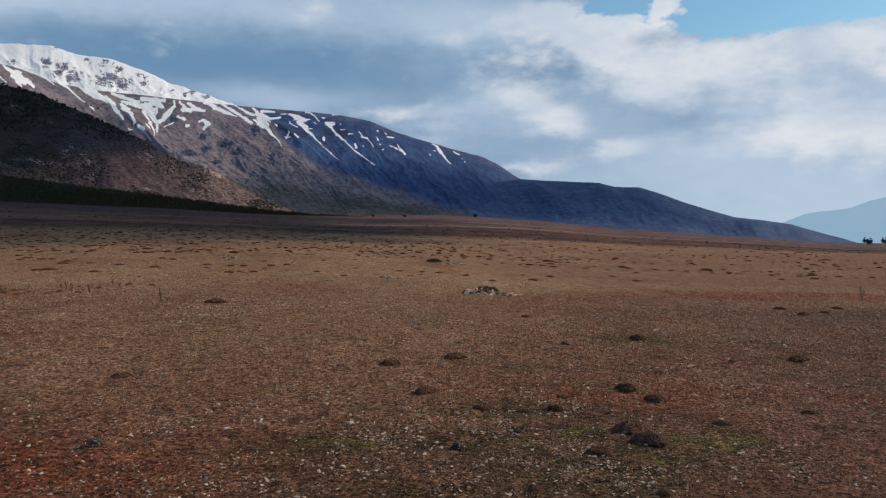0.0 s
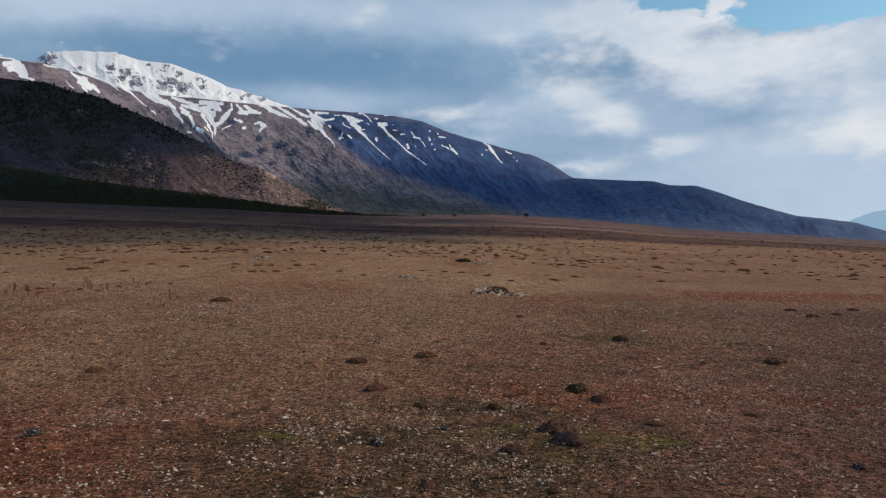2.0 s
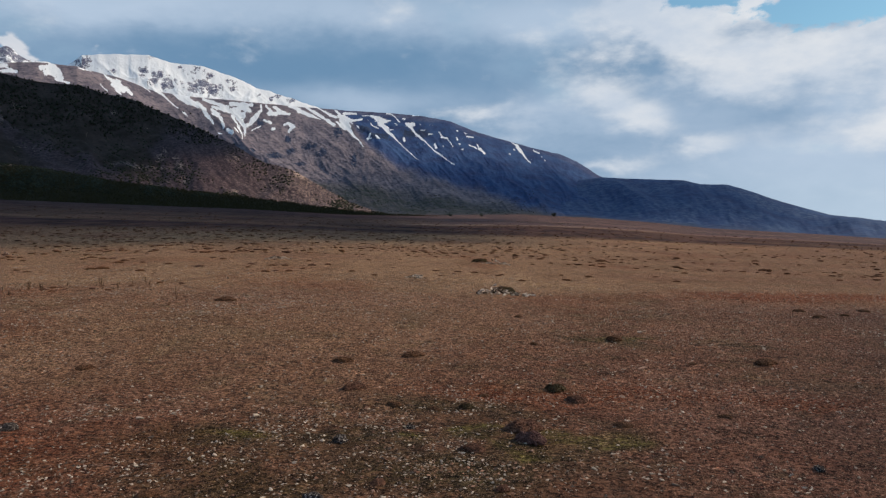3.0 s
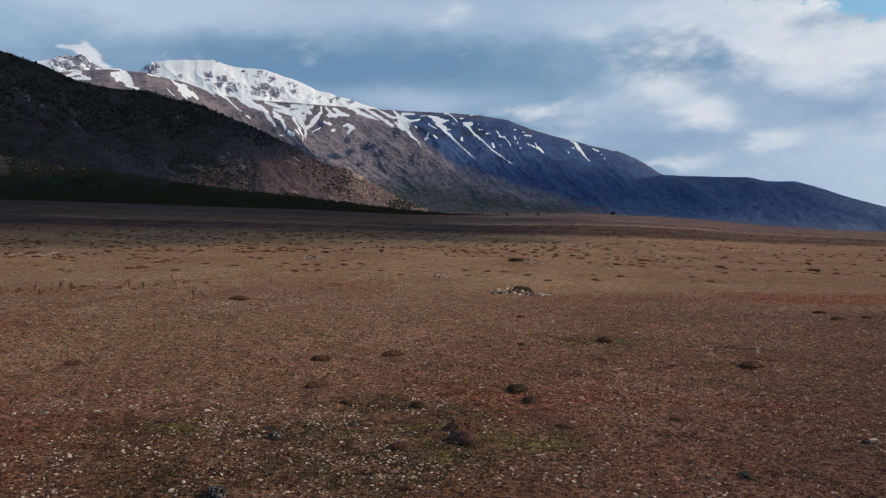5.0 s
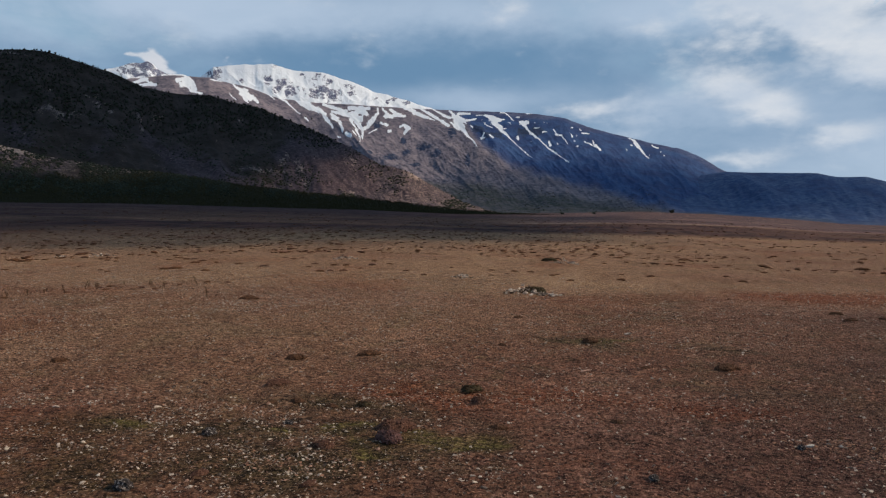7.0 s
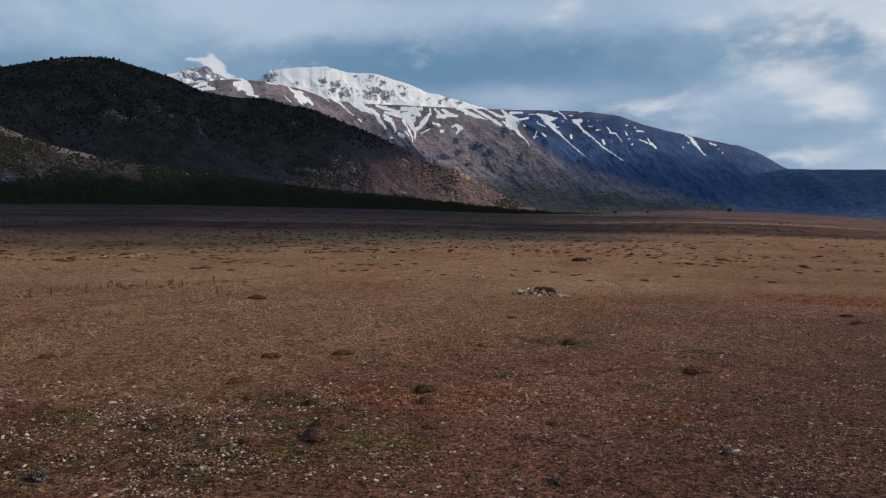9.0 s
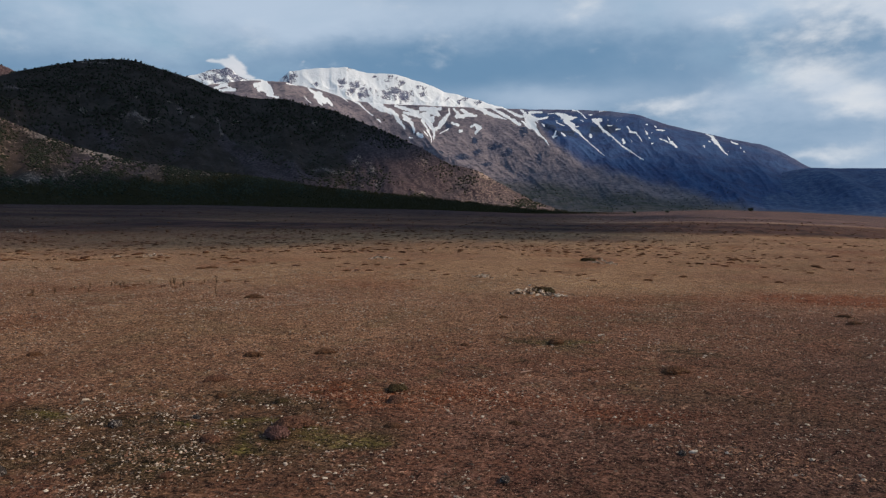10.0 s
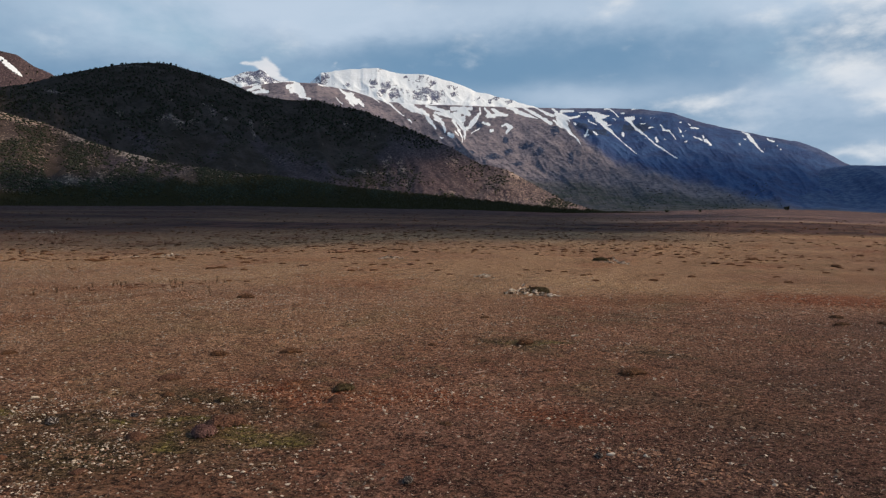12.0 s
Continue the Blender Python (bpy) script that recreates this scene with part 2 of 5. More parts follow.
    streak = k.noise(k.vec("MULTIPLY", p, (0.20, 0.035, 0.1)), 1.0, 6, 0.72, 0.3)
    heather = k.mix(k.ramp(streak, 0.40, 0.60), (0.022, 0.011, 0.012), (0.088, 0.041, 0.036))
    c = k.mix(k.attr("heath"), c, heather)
    h = k.math("ADD", k.math("MULTIPLY", grain, 0.7), fine)
    finish(k, c, 0.95, h, 1.0, 0.21, 0.08)
    return m


def mountain_material():
    m, k = material("mountainside")
    p = object_coords(k)
    big = k.noise(p, 0.0022, 6, 0.6)
    mid = k.noise(p, 0.010, 8, 0.68)
    fine = k.noise(p, 0.05, 6, 0.72)
    c = k.mix(k.ramp(mid, 0.38, 0.62), (0.135, 0.118, 0.148), (0.265, 0.216, 0.234))
    c = k.mix(k.ramp(big, 0.35, 0.65, 0.0, 0.5), c, (0.150, 0.125, 0.140))
    c = k.mix(k.ramp(fine, 0.51, 0.63, 0, 0.85), c, (0.060, 0.062, 0.086))
    c = k.mix(k.ramp(fine, 0.36, 0.46, 0.7, 0.0), c, (0.33, 0.27, 0.26))
    # distance haze painted into the colour as blue, laid on by the scrub mask
    haze_blue = k.mix(k.ramp(mid, 0.38, 0.62), (0.022, 0.052, 0.150), (0.052, 0.098, 0.215))
    haze_blue = k.mix(k.ramp(fine, 0.52, 0.68, 0, 0.6), haze_blue, (0.015, 0.034, 0.085))
    c = k.mix(k.math("MULTIPLY", k.attr("scrub"), k.ramp(mid, 0.2, 0.6, 0.7, 1.0)), c, haze_blue)
    c = k.mix(k.math("MULTIPLY", k.attr("green"), k.ramp(mid, 0.3, 0.6, 0.5, 1.0)), c, k.mix(k.ramp(fine, 0.4, 0.6), (0.085, 0.080, 0.075), (0.036, 0.045, 0.040)))
    c = k.mix(k.math("MULTIPLY", k.attr("rock"), k.ramp(fine, 0.32, 0.48)), c, (0.036, 0.050, 0.090))
    # more painted haze: pale blue patches on the ridge, by the heather mask
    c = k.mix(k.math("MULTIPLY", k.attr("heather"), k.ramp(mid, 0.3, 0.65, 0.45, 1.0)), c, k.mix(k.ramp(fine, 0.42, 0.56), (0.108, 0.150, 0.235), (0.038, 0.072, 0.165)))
    tiny = k.noise(p, 0.2, 4, 0.7)
    snow = k.math("ADD", k.attr("snow"), k.math("MULTIPLY", k.math("SUBTRACT", fine, 0.5), 1.1))
    snow = k.math("ADD", snow, k.math("MULTIPLY", k.math("SUBTRACT", tiny, 0.5), 1.2))
    snow = k.ramp(snow, 0.46, 0.56)
    c = k.mix(snow, c, (0.86, 0.87, 0.89))
    finish(k, c, k.math("SUBTRACT", 0.95, k.math("MULTIPLY", snow, 0.3)), k.math("ADD", mid, k.math("MULTIPLY", fine, 0.4)), 0.4, 10.0, 0.1)
    return m


def hill_material():
    m, k = material("foothill_scree")
    p = object_coords(k)
    mid = k.noise(p, 0.02, 7, 0.7)
    fine = k.noise(p, 0.17, 6, 0.75)
    tiny = k.noise(p, 0.45, 4, 0.7)
    bare = k.mix(k.ramp(fine, 0.40, 0.60), (0.040, 0.026, 0.029), (0.122, 0.080, 0.085))
    bare = k.mix(k.ramp(tiny, 0.50, 0.66, 0, 0.7), bare, (0.034, 0.027, 0.026))
    bare = k.mix(k.ramp(mid, 0.5, 0.75, 0, 0.7), bare, (0.040, 0.033, 0.029))
    wood = k.mix(k.ramp(mid, 0.35, 0.7), (0.038, 0.026, 0.020), (0.080, 0.053, 0.045))
    wood = k.mix(k.ramp(fine, 0.50, 0.66, 0, 0.8), wood, (0.018, 0.017, 0.011))
    f = k.math("ADD", k.attr("bare"), k.math("MULTIPLY", k.math("SUBTRACT", mid, 0.5), 0.9))
    c = k.mix(k.ramp(f, 0.35, 0.65), wood, bare)
    grit = k.math("ADD", k.math("MULTIPLY", fine, 0.6), k.math("MULTIPLY", tiny, 0.5))
    pale = k.ramp(k.math("ADD", k.math("MULTIPLY", k.attr("pale"), 0.22), grit), 0.70, 0.78)
    c = k.mix(pale, c, (0.46, 0.32, 0.245))
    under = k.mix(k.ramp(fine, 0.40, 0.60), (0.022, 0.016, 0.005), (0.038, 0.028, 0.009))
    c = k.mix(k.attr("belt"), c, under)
    snow = k.ramp(k.math("ADD", k.attr("snow"), k.math("MULTIPLY", k.math("SUBTRACT", mid, 0.5), 0.7)), 0.45, 0.55)
    c = k.mix(snow, c, (0.86, 0.87, 0.89))
    finish(k, c, 0.95, k.math("ADD", mid, k.math("MULTIPLY", fine, 0.5)), 0.18, 5.0, 0.1)
    return m


def plant_material(name, a, b, rough=0.85, scale=9.0):
    m, k = material(name)
    p = object_coords(k)
    n = k.noise(p, scale, 4, 0.6)
    rnd = k.add("ShaderNodeNewGeometry").outputs["Random Per Island"]
    c = k.mix(k.ramp(k.math("ADD", k.math("MULTIPLY", n, 0.6), k.math("MULTIPLY", rnd, 0.4)), 0.25, 0.75), a, b)
    finish(k, c, rough, None, spec=0.15)
    return m


def stone_material(name, a, b, dark):
    m, k = material(name)
    p = object_coords(k)
    n = k.noise(p, 6.0, 5, 0.65)
    fine = k.noise(p, 40.0, 4, 0.7)
    rnd = k.math("ADD", k.math("MULTIPLY", k.add("ShaderNodeNewGeometry").outputs["Random Per Island"], 0.5),
                 k.math("MULTIPLY", k.add("ShaderNodeObjectInfo").outputs["Random"], 0.5))
    c = k.mix(rnd, a, b)
    c = k.mix(k.ramp(n, 0.5, 0.7, 0, 0.7), c, dark)
    finish(k, c, 0.93, k.math("ADD", n, k.math("MULTIPLY", fine, 0.3)), 0.6, 0.03, 0.08)
    return m


STEPPE = ground_material()
MOUNTAIN = mountain_material()
SCREE = hill_material()
PINE = plant_material("pine_needles", (0.021, 0.023, 0.014), (0.044, 0.044, 0.026), scale=0.1)
BELT = plant_material("young_pine", (0.022, 0.018, 0.005), (0.048, 0.037, 0.011), scale=0.1)
SHRUB = plant_material("juniper", (0.024, 0.027, 0.017), (0.052, 0.052, 0.030), scale=0.2)
BARK = plant_material("bark", (0.06, 0.045, 0.035), (0.12, 0.09, 0.07))
TUFT = plant_material("dry_cushion", (0.080, 0.036, 0.019), (0.220, 0.106, 0.055))
FAR_TUFT = plant_material("far_cushion", (0.075, 0.029, 0.013), (0.175, 0.073, 0.034), scale=1.0)
TUFT_GREEN = plant_material("green_cushion", (0.045, 0.033, 0.017), (0.115, 0.080, 0.038))
HEATH = plant_material("heather", (0.070, 0.034, 0.030), (0.185, 0.094, 0.078))
RUST = plant_material("rusty_cushion", (0.090, 0.040, 0.026), (0.225, 0.110, 0.070))
GRASS = plant_material("dead_grass", (0.110, 0.056, 0.036), (0.270, 0.150, 0.092), scale=2.0)
OPEN_TUFT = plant_material("open_cushion", (0.095, 0.038, 0.017), (0.215, 0.094, 0.042))
STALK = plant_material("dry_stalk", (0.10, 0.055, 0.03), (0.17, 0.10, 0.06))
PEBBLE = stone_material("limestone", (0.40, 0.30, 0.225), (0.74, 0.60, 0.47), (0.27, 0.20, 0.145))
DARKSTONE = stone_material("dark_limestone", (0.088, 0.064, 0.050), (0.21, 0.155, 0.12), (0.045, 0.036, 0.031))


def lichen_material():
    """Dark limestone with pale crusts of lichen on it."""
    m, k = material("lichened_limestone")
    p = object_coords(k)
    n = k.noise(p, 7.0, 6, 0.7)
    fine = k.noise(p, 30.0, 4, 0.7)
    c = k.mix(k.ramp(fine, 0.4, 0.6), (0.034, 0.027, 0.025), (0.080, 0.062, 0.055))
    c = k.mix(k.ramp(k.math("ADD", k.math("MULTIPLY", n, 0.7), k.math("MULTIPLY", fine, 0.3)), 0.53, 0.60), c, (0.46, 0.40, 0.36))
    finish(k, c, 0.95, k.math("ADD", n, k.math("MULTIPLY", fine, 0.4)), 0.8, 0.05, 0.08)
    return m


LICHEN = lichen_material()
GRIT = stone_material("buff_gravel", (0.30, 0.140, 0.083), (0.58, 0.34, 0.225), (0.20, 0.085, 0.048))
REDSTONE = stone_material("red_limestone", (0.24, 0.122, 0.082), (0.46, 0.28, 0.20), (0.16, 0.08, 0.05))


def cloud_material():
    """Dense white cloud that thins out towards its rim."""
    m, k = material("cloud")
    c = k.mix(k.noise(object_coords(k), 0.01), (0.8, 0.8, 0.8), (0.9, 0.9, 0.9))
    d = k.add("ShaderNodeBsdfDiffuse")
    k.put(d.inputs[0], c)
    mixed = k.add("ShaderNodeMixShader")
    k.put(mixed.inputs[0], k.attr("thick"))
    k.put(mixed.inputs[1], k.add("ShaderNodeBsdfTransparent").outputs[0])
    k.put(mixed.inputs[2], d.outputs[0])
    k.put(k.add("ShaderNodeOutputMaterial").inputs[0], mixed.outputs[0])
    return m


# ---- mesh helpers ----


def mesh_from(name, verts, faces, mat, attrs=None, flat=False):
    me = bpy.data.meshes.new(name)
    verts = np.asarray(verts, np.float32)
    faces = np.asarray(faces, np.int32)
    me.vertices.add(len(verts))
    me.vertices.foreach_set("co", verts.ravel())
    n = faces.shape[1]
    me.loops.add(faces.size)
    me.loops.foreach_set("vertex_index", faces.ravel())
    me.polygons.add(len(faces))
    me.polygons.foreach_set("loop_start", np.arange(len(faces), dtype=np.int32) * n)
    me.polygons.foreach_set("loop_total", np.full(len(faces), n, np.int32))
    me.polygons.foreach_set("use_smooth", np.full(len(faces), not flat))
    for key, values in (attrs or {}).items():
        me.attributes.new(key, "FLOAT", "POINT").data.foreach_set("value", np.asarray(values, np.float32).ravel())
    me.materials.append(mat)
    me.update(calc_edges=True)
    me.validate()
    return me


def grid_faces(rows, cols, wrap=False):
    i, j = np.meshgrid(np.arange(rows - 1), np.arange(cols if wrap else cols - 1), indexing="ij")
    i, j = i.ravel(), j.ravel()
    jn = (j + 1) % cols
    return np.stack([i * cols + j, i * cols + jn, (i + 1) * cols + jn, (i + 1) * cols + j], 1)


def part(name, me, parent, m=None, label=""):
    ob = new(name, me)
    ob.parent = parent
    if m is not None:
        ob.matrix_basis = m
    if label:
        ob["label"] = label
    return ob


def scatter_mesh(tv, tf, places, scales, turns, tilts=None):
    """Copies of a template (vertices, triangles) at many places, joined."""
    n, v = len(places), len(tv)
    c, s = np.cos(turns)[:, None], np.sin(turns)[:, None]
    q = tv[None, :, :] * scales[:, None, :]
    x = q[:, :, 0] * c - q[:, :, 1] * s
    y = q[:, :, 0] * s + q[:, :, 1] * c
    z = q[:, :, 2]
    if tilts is not None:
        z = z + x * tilts[:, None, 0] + y * tilts[:, None, 1]
    out = np.stack([x, y, z], 2) + places[:, None, :]
    faces = tf[None] + (np.arange(n) * v)[:, None, None]
    return out.reshape(-1, 3), faces.reshape(-1, tf.shape[1])


def ico(level):
    bm = bmesh.new()
    bmesh.ops.create_icosphere(bm, subdivisions=level, radius=1.0)
    v = np.array([w.co[:] for w in bm.verts])
    f = np.array([[w.index for w in p.verts] for p in bm.faces])
    bm.free()
    return v, f


rng = np.random.default_rng(7)

# ---- ground ----
GREEN_SPOTS = [(3.9, 15.6, 1.5, 0.9), (5.9, 16.0, 1.0, 0.6), (2.6, 18.2, 2.2, 1.1), (0.6, 16.0, 2.4, 1.2), (-2.6, 14.8, 2.4, 1.2), (2.6, 13.6, 3.4, 1.5), (7.6, 30.4, 1.8, 0.5),
               (5.2, 20.6, 1.6, 0.8), (-1.0, 12.6, 2.6, 1.0), (12.8, 29.5, 1.3, 0.4)]
SOIL_SPOTS = [(20.8, 54.0, 5.5, 4.5), (30, 56.5, 9, 4.5), (5.0, 20.0, 2.4, 0.9), (7.6, 20.7, 2.2, 1.1), (14.4, 18.2, 1.6, 0.6), (15.9, 17.2, 1.8, 0.7),
              (-10, 13, 5, 2.0), (11, 20.5, 2.4, 0.6)]


def spots(x, y, table):
    wx, wy = x + 0.9 * fbm(x * 0.6, y * 0.6, 4, 21) * 2, y + 0.6 * fbm(x * 0.6, y * 0.6, 4, 22) * 2
    v = np.zeros_like(x)
    for a, b, ra, rb in table:
        v = np.maximum(v, np.exp(-(((wx - a) / ra) ** 2 + ((wy - b) / rb) ** 2)))
    return v


def build_ground():
    az = np.concatenate([np.arange(-62, 42, 0.26), np.arange(42, 298, 4.0)])
    r = np.concatenate([[0.0, 0.6, 2.0, 4.0], 6.0 * 1.0085 ** np.arange(240), 6.0 * 1.0085**240 * 1.021 ** np.arange(225)])
    rr, aa = np.meshgrid(r, np.radians(az), indexing="ij")
    x, y = rr * np.sin(aa), rr * np.cos(aa)
    z = ground_z(x, y)
    green = spots(x, y, GREEN_SPOTS)
    soil = spots(x, y, SOIL_SPOTS) + 0.28 * smooth(fbm(x * 0.12, y * 0.12, 4, 31), 0.1, 0.5)
    deg = np.degrees(aa)
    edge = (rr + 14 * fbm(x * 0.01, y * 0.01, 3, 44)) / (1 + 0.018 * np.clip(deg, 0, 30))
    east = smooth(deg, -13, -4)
    # heath cover; over the western plain its dark colour also deepens cloud shade
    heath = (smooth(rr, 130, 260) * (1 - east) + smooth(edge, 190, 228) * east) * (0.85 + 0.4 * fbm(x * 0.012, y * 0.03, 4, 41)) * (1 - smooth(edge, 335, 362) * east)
    # nearer line: sunlit strip of grass painted pale; farther line: a track
    pale_lines = np.exp(-(((edge - 362) / 9) ** 2)) * smooth(deg, -16, -9) * (1 - 0.7 * smooth(deg, 3, 14)) + 0.6 * np.exp(-(((edge - 480 - 6 * deg) / 10) ** 2)) * smooth(deg, -2, 4)
    sward = smooth(y + 13 * smooth(-x, -7, 5) * smooth(y, 14, 20) + 6 * fbm(x * 0.08, y * 0.08, 4, 42), 15, 44) * (0.75 + 0.5 * fbm(x * 0.02, y * 0.05, 3, 43)) * (1 - 0.5 * smooth(deg, 2, 22))
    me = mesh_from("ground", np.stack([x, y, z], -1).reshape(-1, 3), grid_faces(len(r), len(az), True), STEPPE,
                   {"green": np.clip(1.2 * green, 0, 1), "soil": np.clip(1.35 * soil, 0, 1), "heath": np.clip(heath, 0, 1), "sward": np.clip(sward, 0, 1), "far": smooth(edge, 345, 372) * east + smooth(rr, 420, 700) * (1 - east), "pale_lines": np.clip(pale_lines, 0, 1), "moss": np.clip(spots(x, y, [(3.75, 15.0, 0.55, 0.35), (5.9, 16.1, 0.7, 0.35), (3.6, 16.3, 0.6, 0.5), (5.2, 16.5, 0.6, 0.4), (1.3, 16.3, 0.5, 0.3), (8.6, 30.6, 1.2, 0.4), (-1.6, 15.2, 0.6, 0.35)]), 0, 1), "shaded_soil": np.clip(1.15 * spots(x, y, [(17, 16, 8, 8), (24, 27, 10, 10), (28, 40, 12, 7)]), 0, 1)})
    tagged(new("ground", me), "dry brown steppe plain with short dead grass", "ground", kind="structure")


build_ground()

# ---- mountains: ridge lines by bearing and height, from the foot to behind the crest ----


def ridge_land(az, foot_r, crest_r, foot, crest, rows, power, relief, behind=0.35):
    """A mountainside over the bearings az; foot and crest are heights over distance, seen from the eye."""
    u = np.concatenate([np.linspace(0, 1, rows), 1 + np.linspace(0.03, behind, max(8, rows // 8))])
    uu, aa = np.meshgrid(u, az, indexing="ij")
    r = foot_r[None] + (crest_r - foot_r)[None] * uu
    up = np.minimum(uu, 1) ** power
    t = foot[None] + (crest - foot)[None] * up - np.maximum(uu - 1, 0) * (crest - foot)[None] * 0.9
    z = EYE + r * t
    z = z + relief(uu, aa, t) * np.minimum(uu * 6, 1)
    x, y = r * np.sin(np.radians(aa)), r * np.cos(np.radians(aa))
    return uu, aa, t, np.stack([x, y, z], -1)


# snow lying in the gullies: bearing, height, bearing, height, two widths
SNOW_SHOULDER = [
    (-34.35, 0.2083, -33.61, 0.2110, 0.17, 0.22), (-34.10, 0.2048, -33.45, 0.2052, 0.22, 0.30), (-33.53, 0.2074, -33.12, 0.1980, 0.26, 0.17),
    (-33.45, 0.1978, -32.71, 0.1946, 0.13, 0.09), (-32.08, 0.2112, -31.33, 0.2087, 0.07, 0.07), (-30.49, 0.2061, -30.20, 0.2010, 0.04, 0.13),
    (-30.16, 0.2010, -29.66, 0.1960, 0.17, 0.30), (-29.78, 0.1945, -29.24, 0.1872, 0.35, 0.30), (-29.11, 0.1903, -28.73, 0.1836, 0.22, 0.13),
    (-29.66, 0.1871, -29.45, 0.1812, 0.17, 0.09), (-30.79, 0.1941, -30.29, 0.1846, 0.03, 0.03), (-37.25, 0.2008, -36.45, 0.2066, 0.13, 0.17),
    (-36.86, 0.1990, -35.85, 0.2005, 0.13, 0.13), (-36.53, 0.2051, -36.13, 0.2032, 0.13, 0.09)]
SNOW_FLANK = [
    (-28.04, 0.1966, -27.49, 0.1892, 0.07, 0.04), (-27.32, 0.1938, -26.47, 0.1849, 0.09, 0.07), (-26.47, 0.1842, -25.62, 0.1723, 0.07, 0.04),
    (-26.25, 0.1925, -25.52, 0.1821, 0.04, 0.07), (-25.27, 0.1685, -24.97, 0.1640, 0.07, 0.04), (-26.04, 0.1910, -25.09, 0.1836, 0.13, 0.26),
    (-25.27, 0.1836, -24.32, 0.1746, 0.26, 0.26), (-24.32, 0.1776, -23.81, 0.1701, 0.22, 0.17), (-23.89, 0.1708, -23.68, 0.1633, 0.13, 0.11),
    (-23.68, 0.1633, -23.17, 0.1535, 0.13, 0.07), (-23.88, 0.1837, -22.24, 0.1761, 0.11, 0.17), (-23.24, 0.1754, -22.25, 0.1731, 0.13, 0.17),
    (-23.29, 0.1708, -22.86, 0.1655, 0.13, 0.17), (-22.94, 0.1655, -22.60, 0.1580, 0.17, 0.13), (-22.69, 0.1580, -22.43, 0.1489, 0.13, 0.09),
    (-23.20, 0.1640, -22.95, 0.1610, 0.13, 0.09)]
SNOW_FUNNEL = [
    (-22.83, 0.1444, -22.61, 0.1436, 0.06, 0.06), (-22.18, 0.1451, -21.83, 0.1413, 0.11, 0.09), (-21.65, 0.1496, -21.44, 0.1458, 0.09, 0.09),
    (-21.94, 0.1806, -20.51, 0.1804, 0.13, 0.13), (-22.16, 0.1723, -21.29, 0.1767, 0.15, 0.22), (-21.29, 0.1775, -20.64, 0.1744, 0.22, 0.17),
    (-21.73, 0.1700, -21.08, 0.1699, 0.22, 0.26), (-21.38, 0.1654, -21.04, 0.1578, 0.26, 0.13), (-21.82, 0.1655, -21.39, 0.1548, 0.13, 0.11),
    (-21.43, 0.1548, -21.18, 0.1457, 0.11, 0.07), (-21.13, 0.1457, -21.14, 0.1351, 0.04, 0.03), (-20.95, 0.1578, -20.96, 0.1427, 0.13, 0.04),
    (-19.81, 0.1803, -19.77, 0.1742, 0.07, 0.09), (-19.86, 0.1742, -20.26, 0.1660, 0.15, 0.15), (-20.30, 0.1653, -20.78, 0.1578, 0.17, 0.13),
    (-20.44, 0.1532, -19.83, 0.1584, 0.05, 0.06)]
SNOW_BROW = [
    (-19.42, 0.1802, -19.04, 0.1733, 0.07, 0.11), (-19.21, 0.1718, -18.69, 0.1710, 0.13, 0.13), (-18.82, 0.1785, -18.04, 0.1715, 0.09, 0.13),
    (-18.52, 0.1724, -17.70, 0.1707, 0.13, 0.09), (-19.56, 0.1651, -19.04, 0.1620, 0.09, 0.09), (-18.96, 0.1559, -18.79, 0.1559, 0.13, 0.09),
    (-18.09, 0.1587, -17.74, 0.1601, 0.09, 0.13), (-17.83, 0.1601, -17.40, 0.1555, 0.13, 0.17), (-17.75, 0.1518, -17.49, 0.1540, 0.13, 0.09),
    (-17.73, 0.1805, -16.96, 0.1757, 0.09, 0.17), (-17.05, 0.1750, -16.10, 0.1679, 0.17, 0.13), (-16.10, 0.1679, -15.41, 0.1623, 0.11, 0.03),
    (-16.61, 0.1801, -15.88, 0.1730, 0.07, 0.09), (-15.92, 0.1738, -15.24, 0.1652, 0.11, 0.13), (-15.24, 0.1652, -14.38, 0.1551, 0.09, 0.13),
    (-15.53, 0.1782, -14.68, 0.1695, 0.04, 0.13)]
SNOW_FORK = [
    (-14.72, 0.1703, -14.29, 0.1663, 0.13, 0.13), (-14.29, 0.1761, -13.95, 0.1699, 0.09, 0.13), (-13.95, 0.1684, -13.31, 0.1628, 0.22, 0.30),
    (-13.61, 0.1720, -12.75, 0.1723, 0.13, 0.07), (-13.74, 0.1608, -13.27, 0.1523, 0.30, 0.22), (-14.17, 0.1587, -13.53, 0.1509, 0.13, 0.17),
    (-13.32, 0.1508, -12.89, 0.1394, 0.20, 0.13), (-12.89, 0.1394, -12.56, 0.1339, 0.11, 0.09), (-12.56, 0.1339, -12.18, 0.1240, 0.09, 0.03),
    (-13.10, 0.1605, -12.33, 0.1645, 0.11, 0.09), (-12.24, 0.1697, -11.82, 0.1702, 0.04, 0.04), (-11.61, 0.1701, -11.10, 0.1675, 0.09, 0.13),
    (-11.18, 0.1668, -10.47, 0.1641, 0.17, 0.17), (-10.47, 0.1641, -10.13, 0.1646, 0.13, 0.04), (-10.89, 0.1607, -10.39, 0.1536, 0.22, 0.17),
    (-10.47, 0.1537, -9.97, 0.1459, 0.15, 0.13)]
